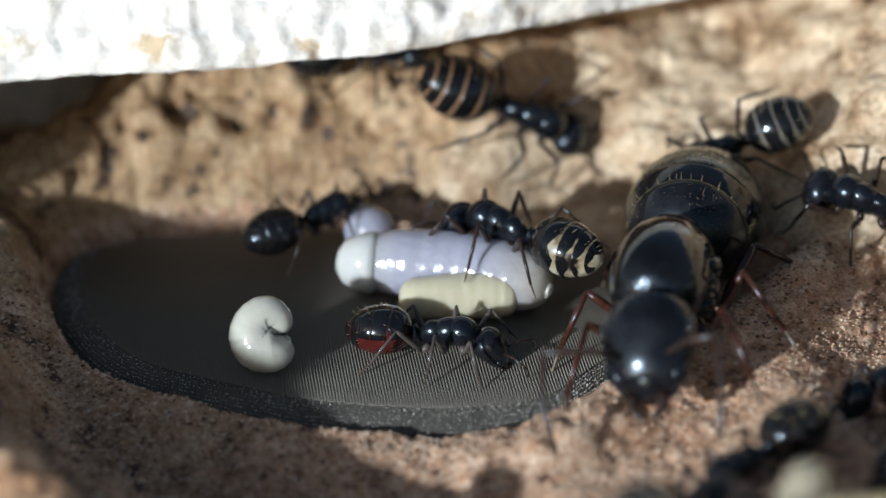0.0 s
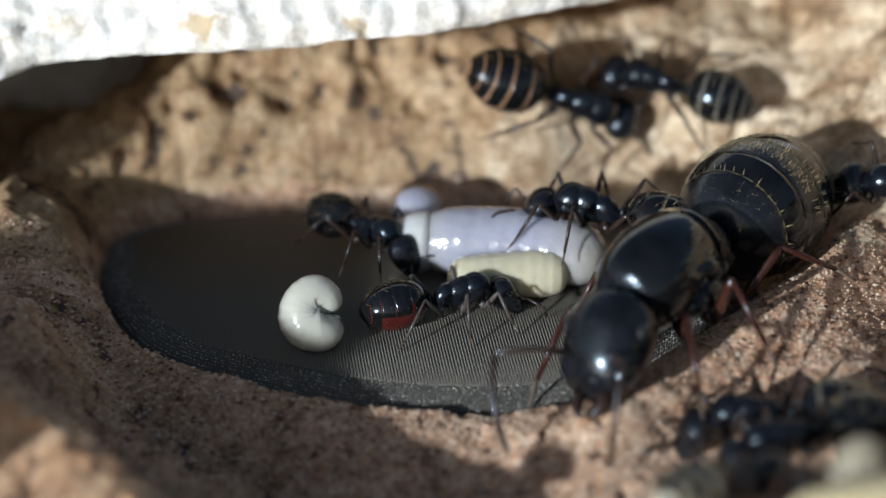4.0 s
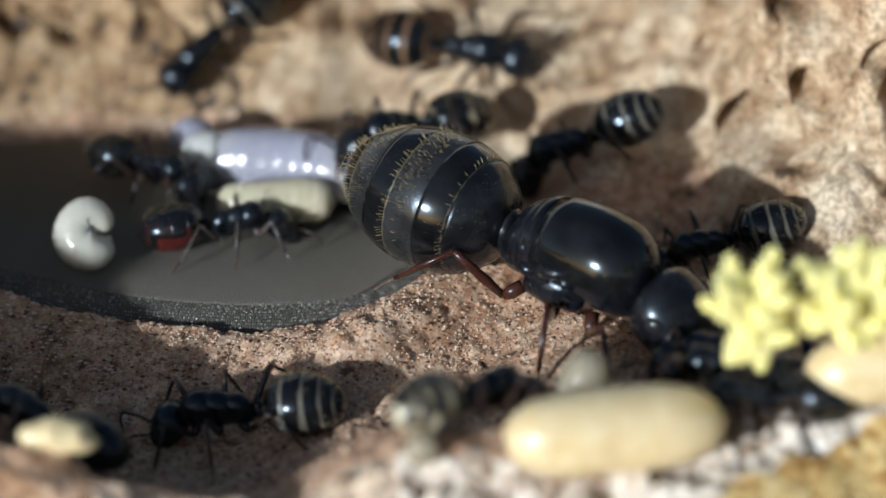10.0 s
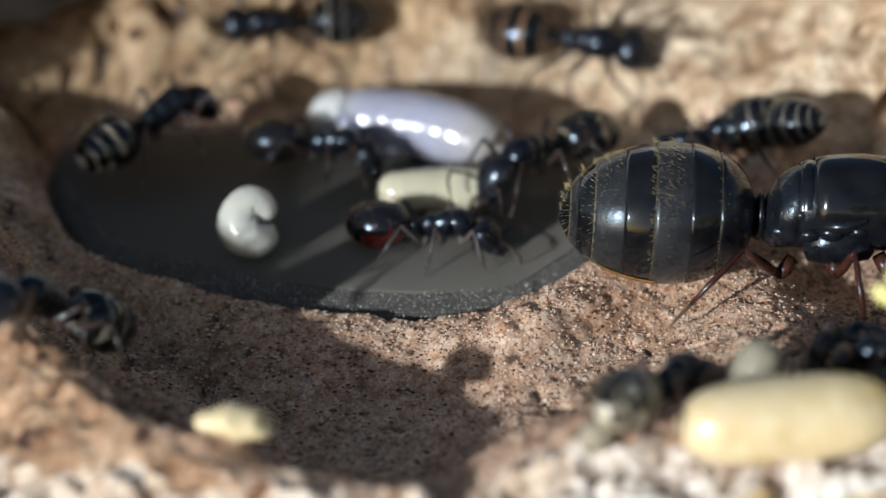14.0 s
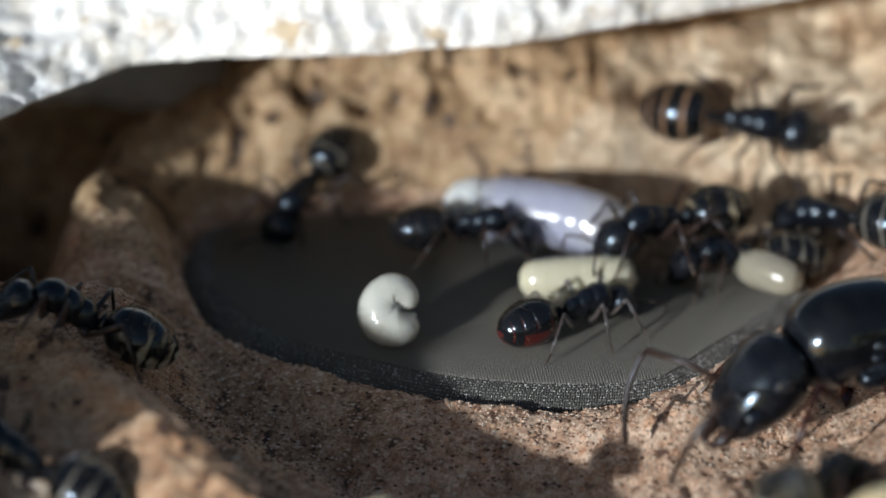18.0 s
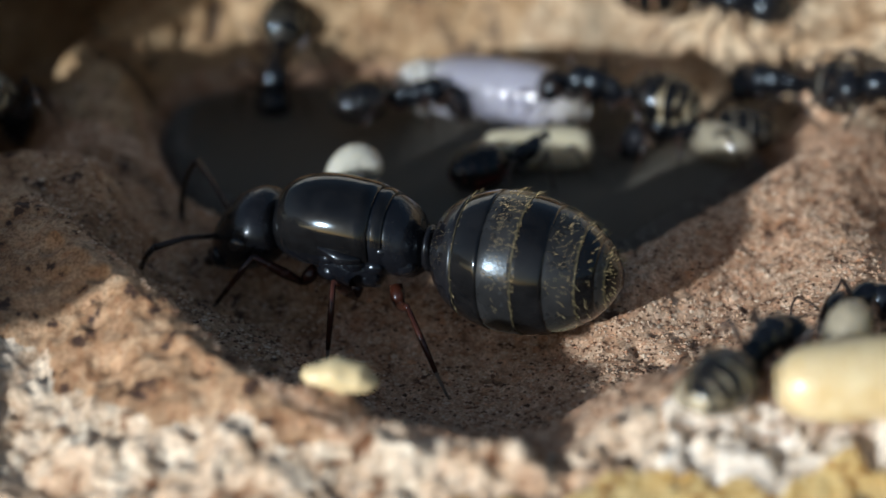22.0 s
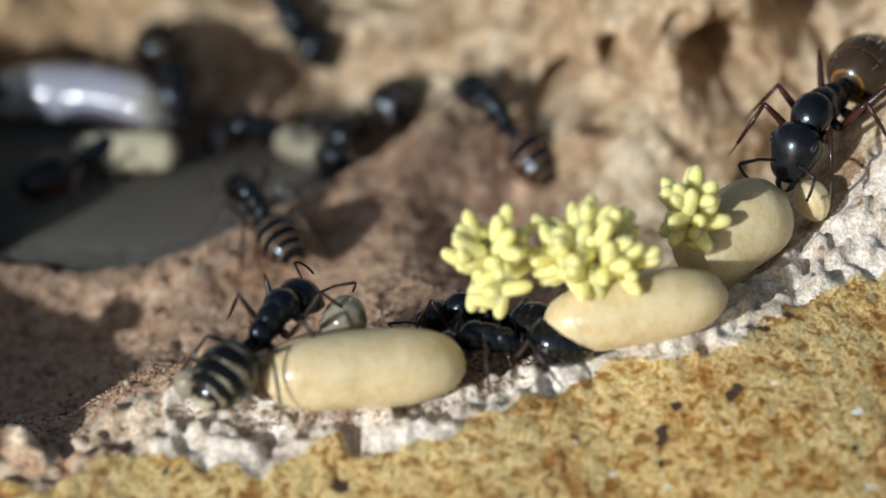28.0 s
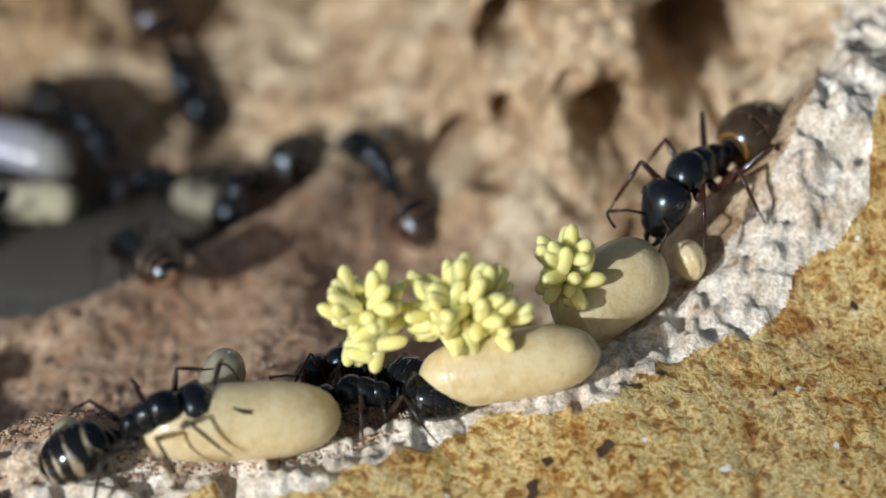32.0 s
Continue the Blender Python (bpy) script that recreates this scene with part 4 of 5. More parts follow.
def build_screen():
    mid = SCREEN.mean(0)
    screen = tagged(new("screen"), "grey woven steel gauze set into the nest floor", "gauze", kind="structure")
    n = len(SCREEN)
    edge = [(0.0, -0.1), (0.02, -0.047), (0.04, -0.032), (0.065, -0.018), (0.09, -0.008), (0.125, -0.001), (0.15, 0.0)]
    verts = [(x, y, z) for by, z in edge for x, y in inset(SCREEN, by)]
    inner = inset(SCREEN, 0.15)
    for k in (0.85, 0.5, 0.2):
        verts += [(mid[0] + (x - mid[0]) * k, mid[1] + (y - mid[1]) * k, 0.0) for x, y in inner]
    rings = len(edge) + 3
    mesh_object("sheet", verts, ring_faces(rings, n, False) + [tuple((rings - 1) * n + i for i in range(n))], M_GAUZE, screen)
    line = inset(SCREEN, 0.12)
    pieces, pitch = [], 0.0108
    for turn, z in ((7, 0.0012), (97, 0.0034)):
        a = radians(turn)
        way, side = np.array((math.cos(a), math.sin(a))), np.array((-math.sin(a), math.cos(a)))
        u, v = (line - mid) @ way, (line - mid) @ side
        for off in np.arange(v.min() + 0.02, v.max() - 0.02, pitch):
            hits = []
            for i in range(n):
                j = (i + 1) % n
                if (v[i] > off) != (v[j] > off):
                    hits.append(u[i] + (off - v[i]) / (v[j] - v[i]) * (u[j] - u[i]))
            if len(hits) >= 2:
                p, q = mid + way * min(hits) + side * off, mid + way * max(hits) + side * off
                pieces.append(tube([(p[0], p[1], z), (q[0], q[1], z)], [0.0028, 0.0028], 4))
    v, f = joined(*pieces)
    tagged(mesh_object("weave", v, f, M_WIRE, screen), kind="stuff")
    # the turned-down edge, where the weave shows as rows of wire knots
    rng = np.random.RandomState(8)
    centres = []
    for row, by in enumerate(np.linspace(0.014, 0.135, 11)):
        z = np.interp(by, [e[0] for e in edge], [e[1] for e in edge])
        rim = inset(SCREEN, by)
        count = int(np.linalg.norm(np.roll(rim, -1, 0) - rim, axis=1).sum() / 0.0125)
        at = (np.arange(count) + 0.5 * (row % 2)) * n / count
        i, f = at.astype(int) % n, (at % 1)[:, None]
        p = rim[i] * (1 - f) + rim[(i + 1) % n] * f + rng.uniform(-0.004, 0.004, (count, 2))
        centres.append(np.column_stack([p, np.full(count, z + 0.001)]))
    c = np.concatenate(centres)
    offs = np.array([(1.1, 0, 0), (0, 0.8, 0), (-1.1, 0, 0), (0, -0.8, 0), (0, 0, 0.9), (0, 0, -0.5)]) * 0.0046
    verts = (c[:, None] + offs[None] * rng.uniform(0.7, 1.15, (len(c), 6, 1))).reshape(-1, 3)
    tri = np.array([(0, 1, 4), (1, 2, 4), (2, 3, 4), (3, 0, 4), (1, 0, 5), (2, 1, 5), (3, 2, 5), (0, 3, 5)])
    faces = (np.arange(len(c))[:, None, None] * 6 + tri[None]).reshape(-1, 3)
    tagged(mesh_object("edge_weave", verts.tolist(), faces.tolist(), M_KNOT, screen, smooth=False), kind="stuff")


build_screen()


# ---- brood ----
def grub(name, label, points, radii, mat, ribs=11, group="larvae on the gauze", deep=0.045, n=18):
    """A larva: a bent tube with shallow segment folds, its ground point under its middle."""
    p = [Vector(q) for q in points]
    fine, rad, m = [], [], 44
    length = sum((p[i + 1] - p[i]).length for i in range(len(p) - 1))
    tip_at = min(0.46, max(0.14, 1.5 * radii[0] / length))
    for k in range(m + 1):
        u = k / m
        f = u * (len(p) - 1)
        i = min(int(f), len(p) - 2)
        s = f - i
        a, b, c, d = p[max(i - 1, 0)], p[i], p[i + 1], p[min(i + 2, len(p) - 1)]
        fine.append(0.5 * (2 * b + (c - a) * s + (2 * a - 5 * b + 4 * c - d) * s**2 + (3 * b - a - 3 * c + d) * s**3))
        r = radii[i] + (radii[i + 1] - radii[i]) * s
        end = math.sqrt(max(0.0, 1 - (1 - min(u, 1 - u) / tip_at) ** 2.2)) if min(u, 1 - u) < tip_at else 1
        rad.append(max(0.004, r * end * (1 - deep * (0.5 + 0.5 * math.cos(u * ribs * 2 * math.pi)))))
    top = thing(name, label, "larva", group)
    part("body", tube(fine, rad, n), mat, top)
    tip = fine[-1]
    wide = 1.0 if length > 0.3 else 0.35
    part("mouth", tube([tip + (fine[-2] - tip) * 0.3, tip + (tip - fine[-2]).normalized() * 0.008], [radii[-1] * 0.35 * wide, radii[-1] * 0.15 * wide], 8), mat, top)
    return top


def curl(arc, r0, r1, lift, start=50, end=320):
    """Points of a C in the plane that leans back by 60 degrees."""
    return [(arc * math.cos(radians(a)), 0.45 * arc * math.sin(radians(a)), lift + 0.9 * arc * math.sin(radians(a))) for a in np.linspace(start, end, 9)]


def lay(ob, x, y, z=None, turn=0):
    ob.matrix_basis = pose(x * CM, y * CM, (surface(x, y) if z is None else z) * CM, 0, 0, turn)
    return ob


def surface(x, y):
    z, d, _ = ground_height(np.array([x]), np.array([y]))
    return float(max(z[0], 0.004) if d[0] < 0 else z[0])


comma = lay(grub("larva", "curled creamy white larva lying on the gauze", [(u, 0.5 * v - 0.06, 0.02 + 0.86 * v) for u, v in ((0.055, 0.135), (0.045, 0.178), (0.005, 0.2), (-0.032, 0.175), (-0.044, 0.13), (-0.025, 0.095), (0.022, 0.085), (0.056, 0.096), (0.078, 0.12))],
                 [0.066, 0.07, 0.076, 0.082, 0.09, 0.093, 0.09, 0.078, 0.055], M_LARVA, 19, deep=0.035, n=28), 0.0, 0.0, 0.0)
M_PALE = skin("pale_pearl_skin", (0.6, 0.6, 0.58), 0.8, 0.07, 0.14)
pearl = grub("larva", "large pearly bluish translucent larva tended by workers", [(-0.37, 0.0, 0.12), (-0.2, 0.02, 0.13), (0.0, 0.03, 0.135), (0.2, 0.01, 0.13), (0.36, -0.03, 0.11)], [0.1, 0.13, 0.132, 0.128, 0.1], M_PEARL, 12, deep=0.024, n=28)
part("head", loft([(-0.46, 0.12, 0.01, 0.01), (-0.45, 0.12, 0.05, 0.05), (-0.42, 0.122, 0.088, 0.088), (-0.37, 0.125, 0.108, 0.108), (-0.32, 0.127, 0.118, 0.118), (-0.29, 0.128, 0.1, 0.1)], 18), M_PALE, pearl, "creamy white head end")
lay(grub("larva", "small round pearly larva beside a large one", [(-0.09, 0, 0.09), (0, 0.01, 0.1), (0.09, 0, 0.09)], [0.09, 0.1, 0.09], M_PEARL, 6, deep=0.01), 0.36, 0.84, 0.0, 30)
lay(grub("larva", "cream larva lying on the gauze behind a worker", [(-0.22, 0.02, 0.08), (-0.1, 0.0, 0.092), (0.1, 0.0, 0.096), (0.22, 0.0, 0.09)], [0.07, 0.082, 0.09, 0.082], M_CREAMY, 12, deep=0.03, n=24), 0.69, 0.345, 0.0, 2)
lay(grub("larva", "cream larva at the edge of the gauze", [(-0.14, 0, 0.08), (0, 0.01, 0.085), (0.14, 0, 0.08)], [0.07, 0.08, 0.07], M_GLASSY, 8, deep=0.015), 1.42, 0.42, 0.0, -35)
lay(grub("larva", "small glassy larva wedged behind the cocoon", [(-0.03, 0, 0.02), (0, 0.01, 0.12), (0.03, 0, 0.24)], [0.07, 0.085, 0.075], M_GLASSY, 5), 1.7, -1.57, 0.31, 20)
lay(grub("larva", "small glassy larva on the crumbly ledge", [(-0.05, 0, 0.05), (0, 0.01, 0.055), (0.05, 0, 0.05)], [0.05, 0.058, 0.05], M_GLASSY, 4), 1.19, -1.8, None, 60)


def cocoon(label, a, b, r, m=40, n=28):
    """A silk cocoon between two end points: a long egg with faint dents."""
    A, B = Vector(a), Vector(b)
    mid, way = (A + B) / 2, B - A
    half = way.length / 2
    verts = []
    for i in range(m + 1):
        c = -math.cos(math.pi * i / m)
        s = max(0.004, (1 - abs(c) ** 3.4) ** 0.5)
        for k in range(n):
            ang = 2 * math.pi * k / n
            d = Vector((c * half, r * s * math.sin(ang), r * s * math.cos(ang)))
            d *= 1 + 0.025 * noise.noise(d * 7 + mid * 3) + 0.008 * noise.noise(d * 30)
            verts.append(tuple(d))
    top = thing("cocoon", label, "cocoon", "cocoons on the ledge")
    part("shell", (verts, ring_faces(m + 1, n)), M_COCOON, top)
    for c, wide in ((-0.66, 0.014),):
        s = (1 - abs(c) ** 3.4) ** 0.5
        hoop = []
        for k in range(n):
            ang = 2 * math.pi * k / n
            d = Vector((c * half, r * s * math.sin(ang), r * s * math.cos(ang)))
            hoop.append(d * (1 + 0.025 * noise.noise(d * 7 + mid * 3) + 0.008 * noise.noise(d * 30)))
        v = [tuple(h * k + Vector((dx * wide, 0, 0))) for dx, k in ((-1, 0.99), (-0.5, 1.0025), (0.5, 1.0025), (1, 0.99)) for h in hoop]
        part("seam", (v, ring_faces(4, n, False)), M_SEAM, top)
    top.matrix_basis = Matrix.Translation(mid * CM) @ way.to_track_quat("X", "Z").to_matrix().to_4x4()
    return top


cocoon("smooth tan silk cocoon lying on the white ledge", (1.43, -1.83, 0.4), (2.13, -1.75, 0.42), 0.138)
cocoon("smooth tan silk cocoon under a heap of eggs", (2.4, -1.62, 0.49), (3.03, -1.56, 0.6), 0.125)
cocoon("plump tan cocoon leaning on the ledge beside eggs", (2.88, -1.3, 0.55), (3.26, -1.1, 0.72), 0.155)
lay(grub("larva", "small round honey-coloured larva beside a cocoon", [(-0.05, 0, 0.06), (0, 0, 0.068), (0.05, 0, 0.06)], [0.07, 0.08, 0.07], M_COCOON, 4, "cocoons on the ledge"), 3.36, -1.06, 0.62, 40)


def egg_heap(label, middle, spread, count, seed):
    rng = random.Random(seed)
    top = thing("egg_cluster", label, "eggs", "egg clusters by the cocoons")
    st = []
    for i in range(11):
        c = -math.cos(math.pi * i / 10)
        r = max(0.001, 0.0285 * (1 - abs(c) ** 3.2) ** 0.5)
        st.append((0.07 * c, 0, r, r))
    shape = loft(st, 12)
    first = None
    for i in range(count):
        while True:
            d = Vector([rng.uniform(-1, 1) for _ in range(3)])
            if 0.25 < d.length < 1:
                break
        place = Vector((d.x * spread[0], d.y * spread[1], d.z * spread[2]))
        turn = (d * 0.9 + Vector((0, -0.1, 0.25)) + Vector([rng.uniform(-0.5, 0.5) for _ in range(3)])).to_track_quat("X", "Z")
        if first is None:
            egg = first = part("egg", shape, M_EGG, top)
        else:
            egg = new("egg", first.data)
            egg.parent = top
        egg.matrix_basis = Matrix.Translation(place * CM) @ turn.to_matrix().to_4x4()
    top.location = Vector(middle) * CM
    return top


egg_heap("loose cluster of glossy pale yellow ant eggs", (2.22, -1.62, 0.75), (0.12, 0.09, 0.16), 44, 1)
egg_heap("heap of glossy pale yellow ant eggs on a cocoon", (2.54, -1.6, 0.77), (0.21, 0.1, 0.15), 80, 2)
egg_heap("cluster of glossy pale yellow eggs against a cocoon", (2.905, -1.33, 0.77), (0.1, 0.08, 0.14), 34, 3)


def build_crumb():
    top = thing("crumb", "pale straw-coloured crumb lying on the ledge", "crumb")
    st = [(-0.13, 0.05, 0.01, 0.01), (-0.09, 0.055, 0.05, 0.04), (0.0, 0.06, 0.065, 0.055), (0.08, 0.05, 0.05, 0.045), (0.13, 0.045, 0.01, 0.01)]
    v, f = loft(smooth_stations(st, 4), 14)
    v = [(x + 0.02 * noise.noise((x * 20, y * 20, z * 20)), y + 0.02 * noise.noise((x * 20 + 9, y * 20, z * 20)), z + 0.015 * noise.noise((x * 20, y * 20 + 5, z * 20))) for x, y, z in v]
    part("grain", (v, f), M_DIRT, top)
    lay(top, 0.035, -1.63, surface(0.035, -1.63) - 0.005, -8)


build_crumb()

# ---- the ants ----
COLONY = {}
for key, kind, size, look_of, name, label in (
        ("queen", QUEEN, 1.59, "queen", "queen_ant", "large glossy black queen ant with a banded gaster"),
        ("A", WORKER, 0.62, "wine", "worker_ant", "small black worker with a red and black gaster beside a larva"),
        ("B", WORKER, 0.6, "black", "worker_ant", "black worker bent over the end of a pearly larva"),
        ("C", WORKER, 0.72, "cream", "worker_ant", "black worker with cream blotched gaster on a larva"),
        ("D", WORKER, 0.8, "red", "worker_ant", "large worker with red banded gaster on the back wall"),
        ("E", WORKER, 0.68, "striped", "worker_ant", "black worker with a narrow striped gaster on the back wall"),
        ("F", WORKER, 0.74, "striped", "worker_ant", "dark worker with a grey striped gaster at the shaded ridge"),
        ("G", WORKER, 0.66, "striped", "worker_ant", "slim black worker with a dull striped gaster"),
        ("H", WORKER, 0.74, "striped", "worker_ant", "black worker with pale stripes crossing the clay slope"),
        ("N", WORKER, 0.66, "black", "worker_ant", "black worker walking along the crumbly ledge"),
        ("K", WORKER, 0.7, "cream", "worker_ant", "black worker climbing the dark side wall of the nest"),
        ("S", WORKER, 0.7, "cream", "worker_ant", "black worker with a grey and white gaster beside the cocoon"),
        ("U", WORKER, 0.86, "red_legs", "worker_ant", "large black worker with rusty legs on the porous rim"),
        ("R", WORKER, 0.72, "red", "worker_ant", "black worker with a red banded gaster on the back wall"),
        ("V", WORKER, 0.64, "red", "worker_ant", "small black worker with a red striped gaster on the clay ridge"),
        ("T", WORKER, 0.62, "black", "worker_ant", "black worker half hidden under the egg clusters"),
        ("X", WORKER, 0.6, "black", "worker_ant", "black worker half hidden under the sunlit edge"),
        ("W", WORKER, 0.62, "black", "worker_ant", "black worker crouching between two cocoons under eggs")):
    COLONY[key] = ant(kind, size, label, look_of, name, seed=len(COLONY))

# ---- what moves ----
def stand(x, y, heading, lift=0.0, pitch=0.0, eps=0.16):
    """A pose on the nest's surface, leaning with it."""
    xs, ys = np.array([x, x + eps, x - eps, x, x]), np.array([y, y, y, y + eps, y - eps])
    z, d, _ = ground_height(xs, ys)
    z = np.where(d < 0, 0.006, z)
    if eps == 0:
        return pose(x * CM, y * CM, lift * CM, 0, -pitch, heading)
    up = Vector((-(z[1] - z[2]) / (2 * eps), -(z[3] - z[4]) / (2 * eps), 1)).normalized()
    ahead = Vector((math.cos(radians(heading)), math.sin(radians(heading)), 0))
    ahead = (ahead - up * ahead.dot(up)).normalized()
    side = up.cross(ahead)
    m = Matrix((ahead, side, up)).transposed().to_4x4()
    m.translation = Vector((x, y, max(z[0], z.mean()) + lift)) * CM
    return m @ pose(0, 0, 0, 0, -pitch, 0)


def creep(key, rows, seed=0):
    """Carry an ant along rows of (seconds, x, y, heading, lift, pitch) and let its legs and antennae work."""
    top, parts = COLONY[key]
    rows = [(tuple(r) + (0.0, 0.0))[:6] for r in rows]
    if rows[0][0] > 0:
        rows.insert(0, (0,) + rows[0][1:])
    if rows[-1][0] < 32:
        rows.append((32,) + rows[-1][1:])
    walk(top, [(t, stand(x, y, h, l, p, {"queen": 0.42, "U": 0}.get(key, 0.16))) for t, x, y, h, l, p in rows])
    col = np.array(rows, float)
    times = np.arange(0, 32.01, 0.25)
    x, y, h = (np.interp(times, col[:, 0], col[:, i]) for i in (1, 2, 3))
    gone = np.concatenate([[0], np.cumsum(np.hypot(np.diff(x), np.diff(y)) + np.abs(np.diff(np.radians(h))) * 0.12)])
    pace = np.gradient(gone, times)
    for leg, i, s in parts["legs"]:
        keep, swing = [], []
        for n, t in enumerate(times):
            a = min(1.0, pace[n] / 0.22) * 17 * math.sin(gone[n] * 15 + math.pi * ((i + (s > 0)) % 2)) * s
            swing.append(a)
        for n, t in enumerate(times):
            if n in (0, len(times) - 1) or max(abs(v) for v in swing[max(0, n - 1):n + 2]) > 1.5:
                o = leg.location
                keep.append((float(t), Matrix.Translation(o.copy()) @ pose(0, 0, 0, 0, 0, swing[n])))
        walk(leg, keep)
    rng = random.Random(seed)
    for feeler in parts["feelers"]:
        o, f, g = feeler.location.copy(), rng.uniform(0, 6), rng.uniform(1.6, 2.6)
        walk(feeler, [(float(t), Matrix.Translation(o) @ pose(0, 0, 0, 0, 6 * math.sin(g * 1.3 * t + f * 2), 11 * math.sin(g * t + f))) for t in np.arange(0, 32.01, 0.5)])


def motions():
    creep("queen", [(0, 1.507, 0.099, -103), (1, 1.665, -0.007, -84), (2, 1.665, 0.043, -88), (3, 1.623, 0.221, -93), (3.5, 1.439, 0.036, -110), (5.5, 1.36, -0.041, -138), (6, 1.376, -0.106, -134), (6.5, 1.375, -0.017, -104), (7, 1.512, -0.23, -72), (7.5, 1.41, -0.321, -58), (8, 1.544, -0.336, -39), (9, 1.582, -0.532, -49), (10, 1.611, -0.479, -39), (10.5, 1.708, -0.363, -23), (11, 1.825, -0.397, -10), (12, 1.934, -0.415, 0), (13, 1.955, -0.446, 1), (14, 1.947, -0.377, -3), (15, 1.947, -0.397, -7), (15.5, 1.947, -0.357, -14), (16.5, 1.995, -0.695, -92), (17.5, 2.036, -0.546, -155), (18, 1.83, -0.6, -154), (19, 1.257, -0.613, -150), (19.5, 1.072, -0.691, -164), (20, 0.932, -0.712, -178), (20.5, 0.622, -0.696, -192), (21, 0.487, -0.693, -190), (21.5, 0.353, -0.63, -205), (22, 0.231, -0.588, -198), (22.5, 0.159, -0.566, -192), (23, 0.138, -0.554, -191), (23.5, 0.149, -0.554, -196), (24, 0.304, -0.513, -212), (24.5, 0.246, -0.258, -215), (25, 0.124, -0.209, -208), (25.5, -0.056, -0.056, -195), (26, -0.176, -0.005, -188), (26.5, -0.343, -0.031, -185), (28.5, -0.613, -0.158, -195)], 0)
    creep("A", [(0, 0.597, 0.052, -15), (0.5, 0.578, 0.176, 11), (1, 0.582, 0.235, 27), (2, 0.481, 0.215, 15), (3, 0.46, 0.207, 15), (6, 0.516, 0.117, 13), (7, 0.526, 0.124, 12), (8, 0.524, 0.198, 12), (9, 0.51, 0.173, 4), (10, 0.503, 0.158, 9), (11, 0.499, 0.203, 9), (12, 0.485, 0.104, -5), (13, 0.58, 0.071, -1), (14, 0.676, 0.039, -7), (15, 0.663, -0.04, -12), (15.5, 0.674, -0.047, -14), (18, 0.674, 0.096, 31), (19, 0.66, 0.142, 39), (20, 0.631, 0.191, 39), (21, 0.646, 0.214, 37), (22, 0.634, 0.281, 30), (23, 0.637, 0.313, 27), (24, 0.626, 0.312, 22), (25, 0.621, 0.325, 36), (26, 0.54, 0.251, 42)], 1)
    creep("B", [(0, 0.151, 0.856, 34, 0.07), (1, 0.145, 0.827, 30, 0.07), (2, 0.151, 0.65, -38, 0.07), (3, 0.163, 0.585, -43, 0.07), (6, 0.19, 0.593, -44, 0.07), (7, 0.186, 0.567, -48, 0.07), (8, 0.238, 0.503, -39, 0.07), (9, 0.223, 0.474, -41, 0.07), (10, 0.213, 0.492, -36, 0.07), (11, 0.22, 0.469, -32, 0.07), (12, 0.214, 0.54, -3, 0.07), (13, 0.19, 0.619, -16, 0.07), (14, 0.246, 0.594, -12, 0.07), (15, 0.273, 0.641, -6, 0.07), (18, 0.281, 0.64, 3, 0.07), (19, 0.278, 0.588, 10, 0.07), (20, 0.19, 0.625, 12, 0.07), (21, 0.172, 0.62, 12, 0.07), (22, 0.17, 0.639, 9, 0.07), (23, 0.116, 0.598, 8, 0.07), (24, 0.034, 0.658, 16, 0.07), (25, -0.04, 0.702, 22, 0.07)], 2)
    creep("C", [(0, 0.886, 0.485, 146, 0.17), (1, 0.943, 0.405, 155, 0.17), (2, 1.001, 0.394, 154, 0.17), (3, 1.021, 0.419, 144, 0.17), (6, 1.074, 0.604, 205, 0.18), (7, 1.084, 0.65, 204, 0.2), (8, 1.121, 0.64, 205, 0.22), (9, 1.163, 0.66, 208, 0.2), (10, 1.2, 0.58, 208, 0.18), (11, 1.164, 0.5, 206, 0.14), (12, 1.134, 0.382, 212, 0.12), (13, 1.103, 0.394, 217, 0.12), (14, 1.105, 0.402, 219, 0.12), (15, 1.119, 0.388, 214, 0.12), (18, 1.035, 0.556, 207, 0.12), (19, 1.023, 0.615, 193, 0.12), (20, 0.99, 0.579, 190, 0.12), (21, 1.044, 0.633, 163, 0.12), (22, 0.973, 0.579, 162, 0.12), (23, 0.98, 0.665, 170, 0.12), (24, 0.916, 0.633, 162, 0.12), (25, 0.804, 0.631, 156, 0.12), (26, 0.815, 0.668, 155, 0.12), (27.2, 0.82, 0.75, 225, 0.12), (28.5, 0.82, 0.85, 305, 0.14), (32, 0.83, 0.84, 310, 0.14)], 3)
    creep("D", [(0, 0.87, 1.3, -25, 0.02, -14), (1, 0.89, 1.293, -25, 0.02, -14), (2, 0.932, 1.304, -25, 0.02, -14), (3, 0.931, 1.3, -23, 0.02, -14), (5.5, 0.799, 1.226, -13, 0.02, -4), (6, 0.928, 1.248, -9, 0.02, -4), (7, 1.07, 1.286, -18, 0.02, -4), (8, 1.186, 1.269, -20, 0.02, -4), (9, 1.442, 1.198, -21, 0.02, -4), (10, 1.455, 1.193, -21, 0.02, -4), (11, 1.451, 1.2, -20, 0.02, -4), (12, 1.46, 1.19, -22, 0.02, -4), (13, 1.43, 1.191, -20, 0.02, -4), (14, 1.299, 1.252, -22, 0.02, -4), (15, 1.33, 1.241, -23, 0.02, -4), (18, 1.378, 1.232, -21, 0.02, -4), (19, 1.399, 1.227, -20, 0.02, -4), (20, 1.447, 1.212, -19, 0.02, -4), (21, 1.44, 1.216, -19, 0.02, -4), (22, 1.424, 1.214, -19, 0.02, -4), (25.5, 1.409, 1.222, -22, 0.02, -4), (28.5, 1.314, 1.271, -82, 0.02, -4), (32, 1.291, 1.27, -86, 0.02, -4)], 4)
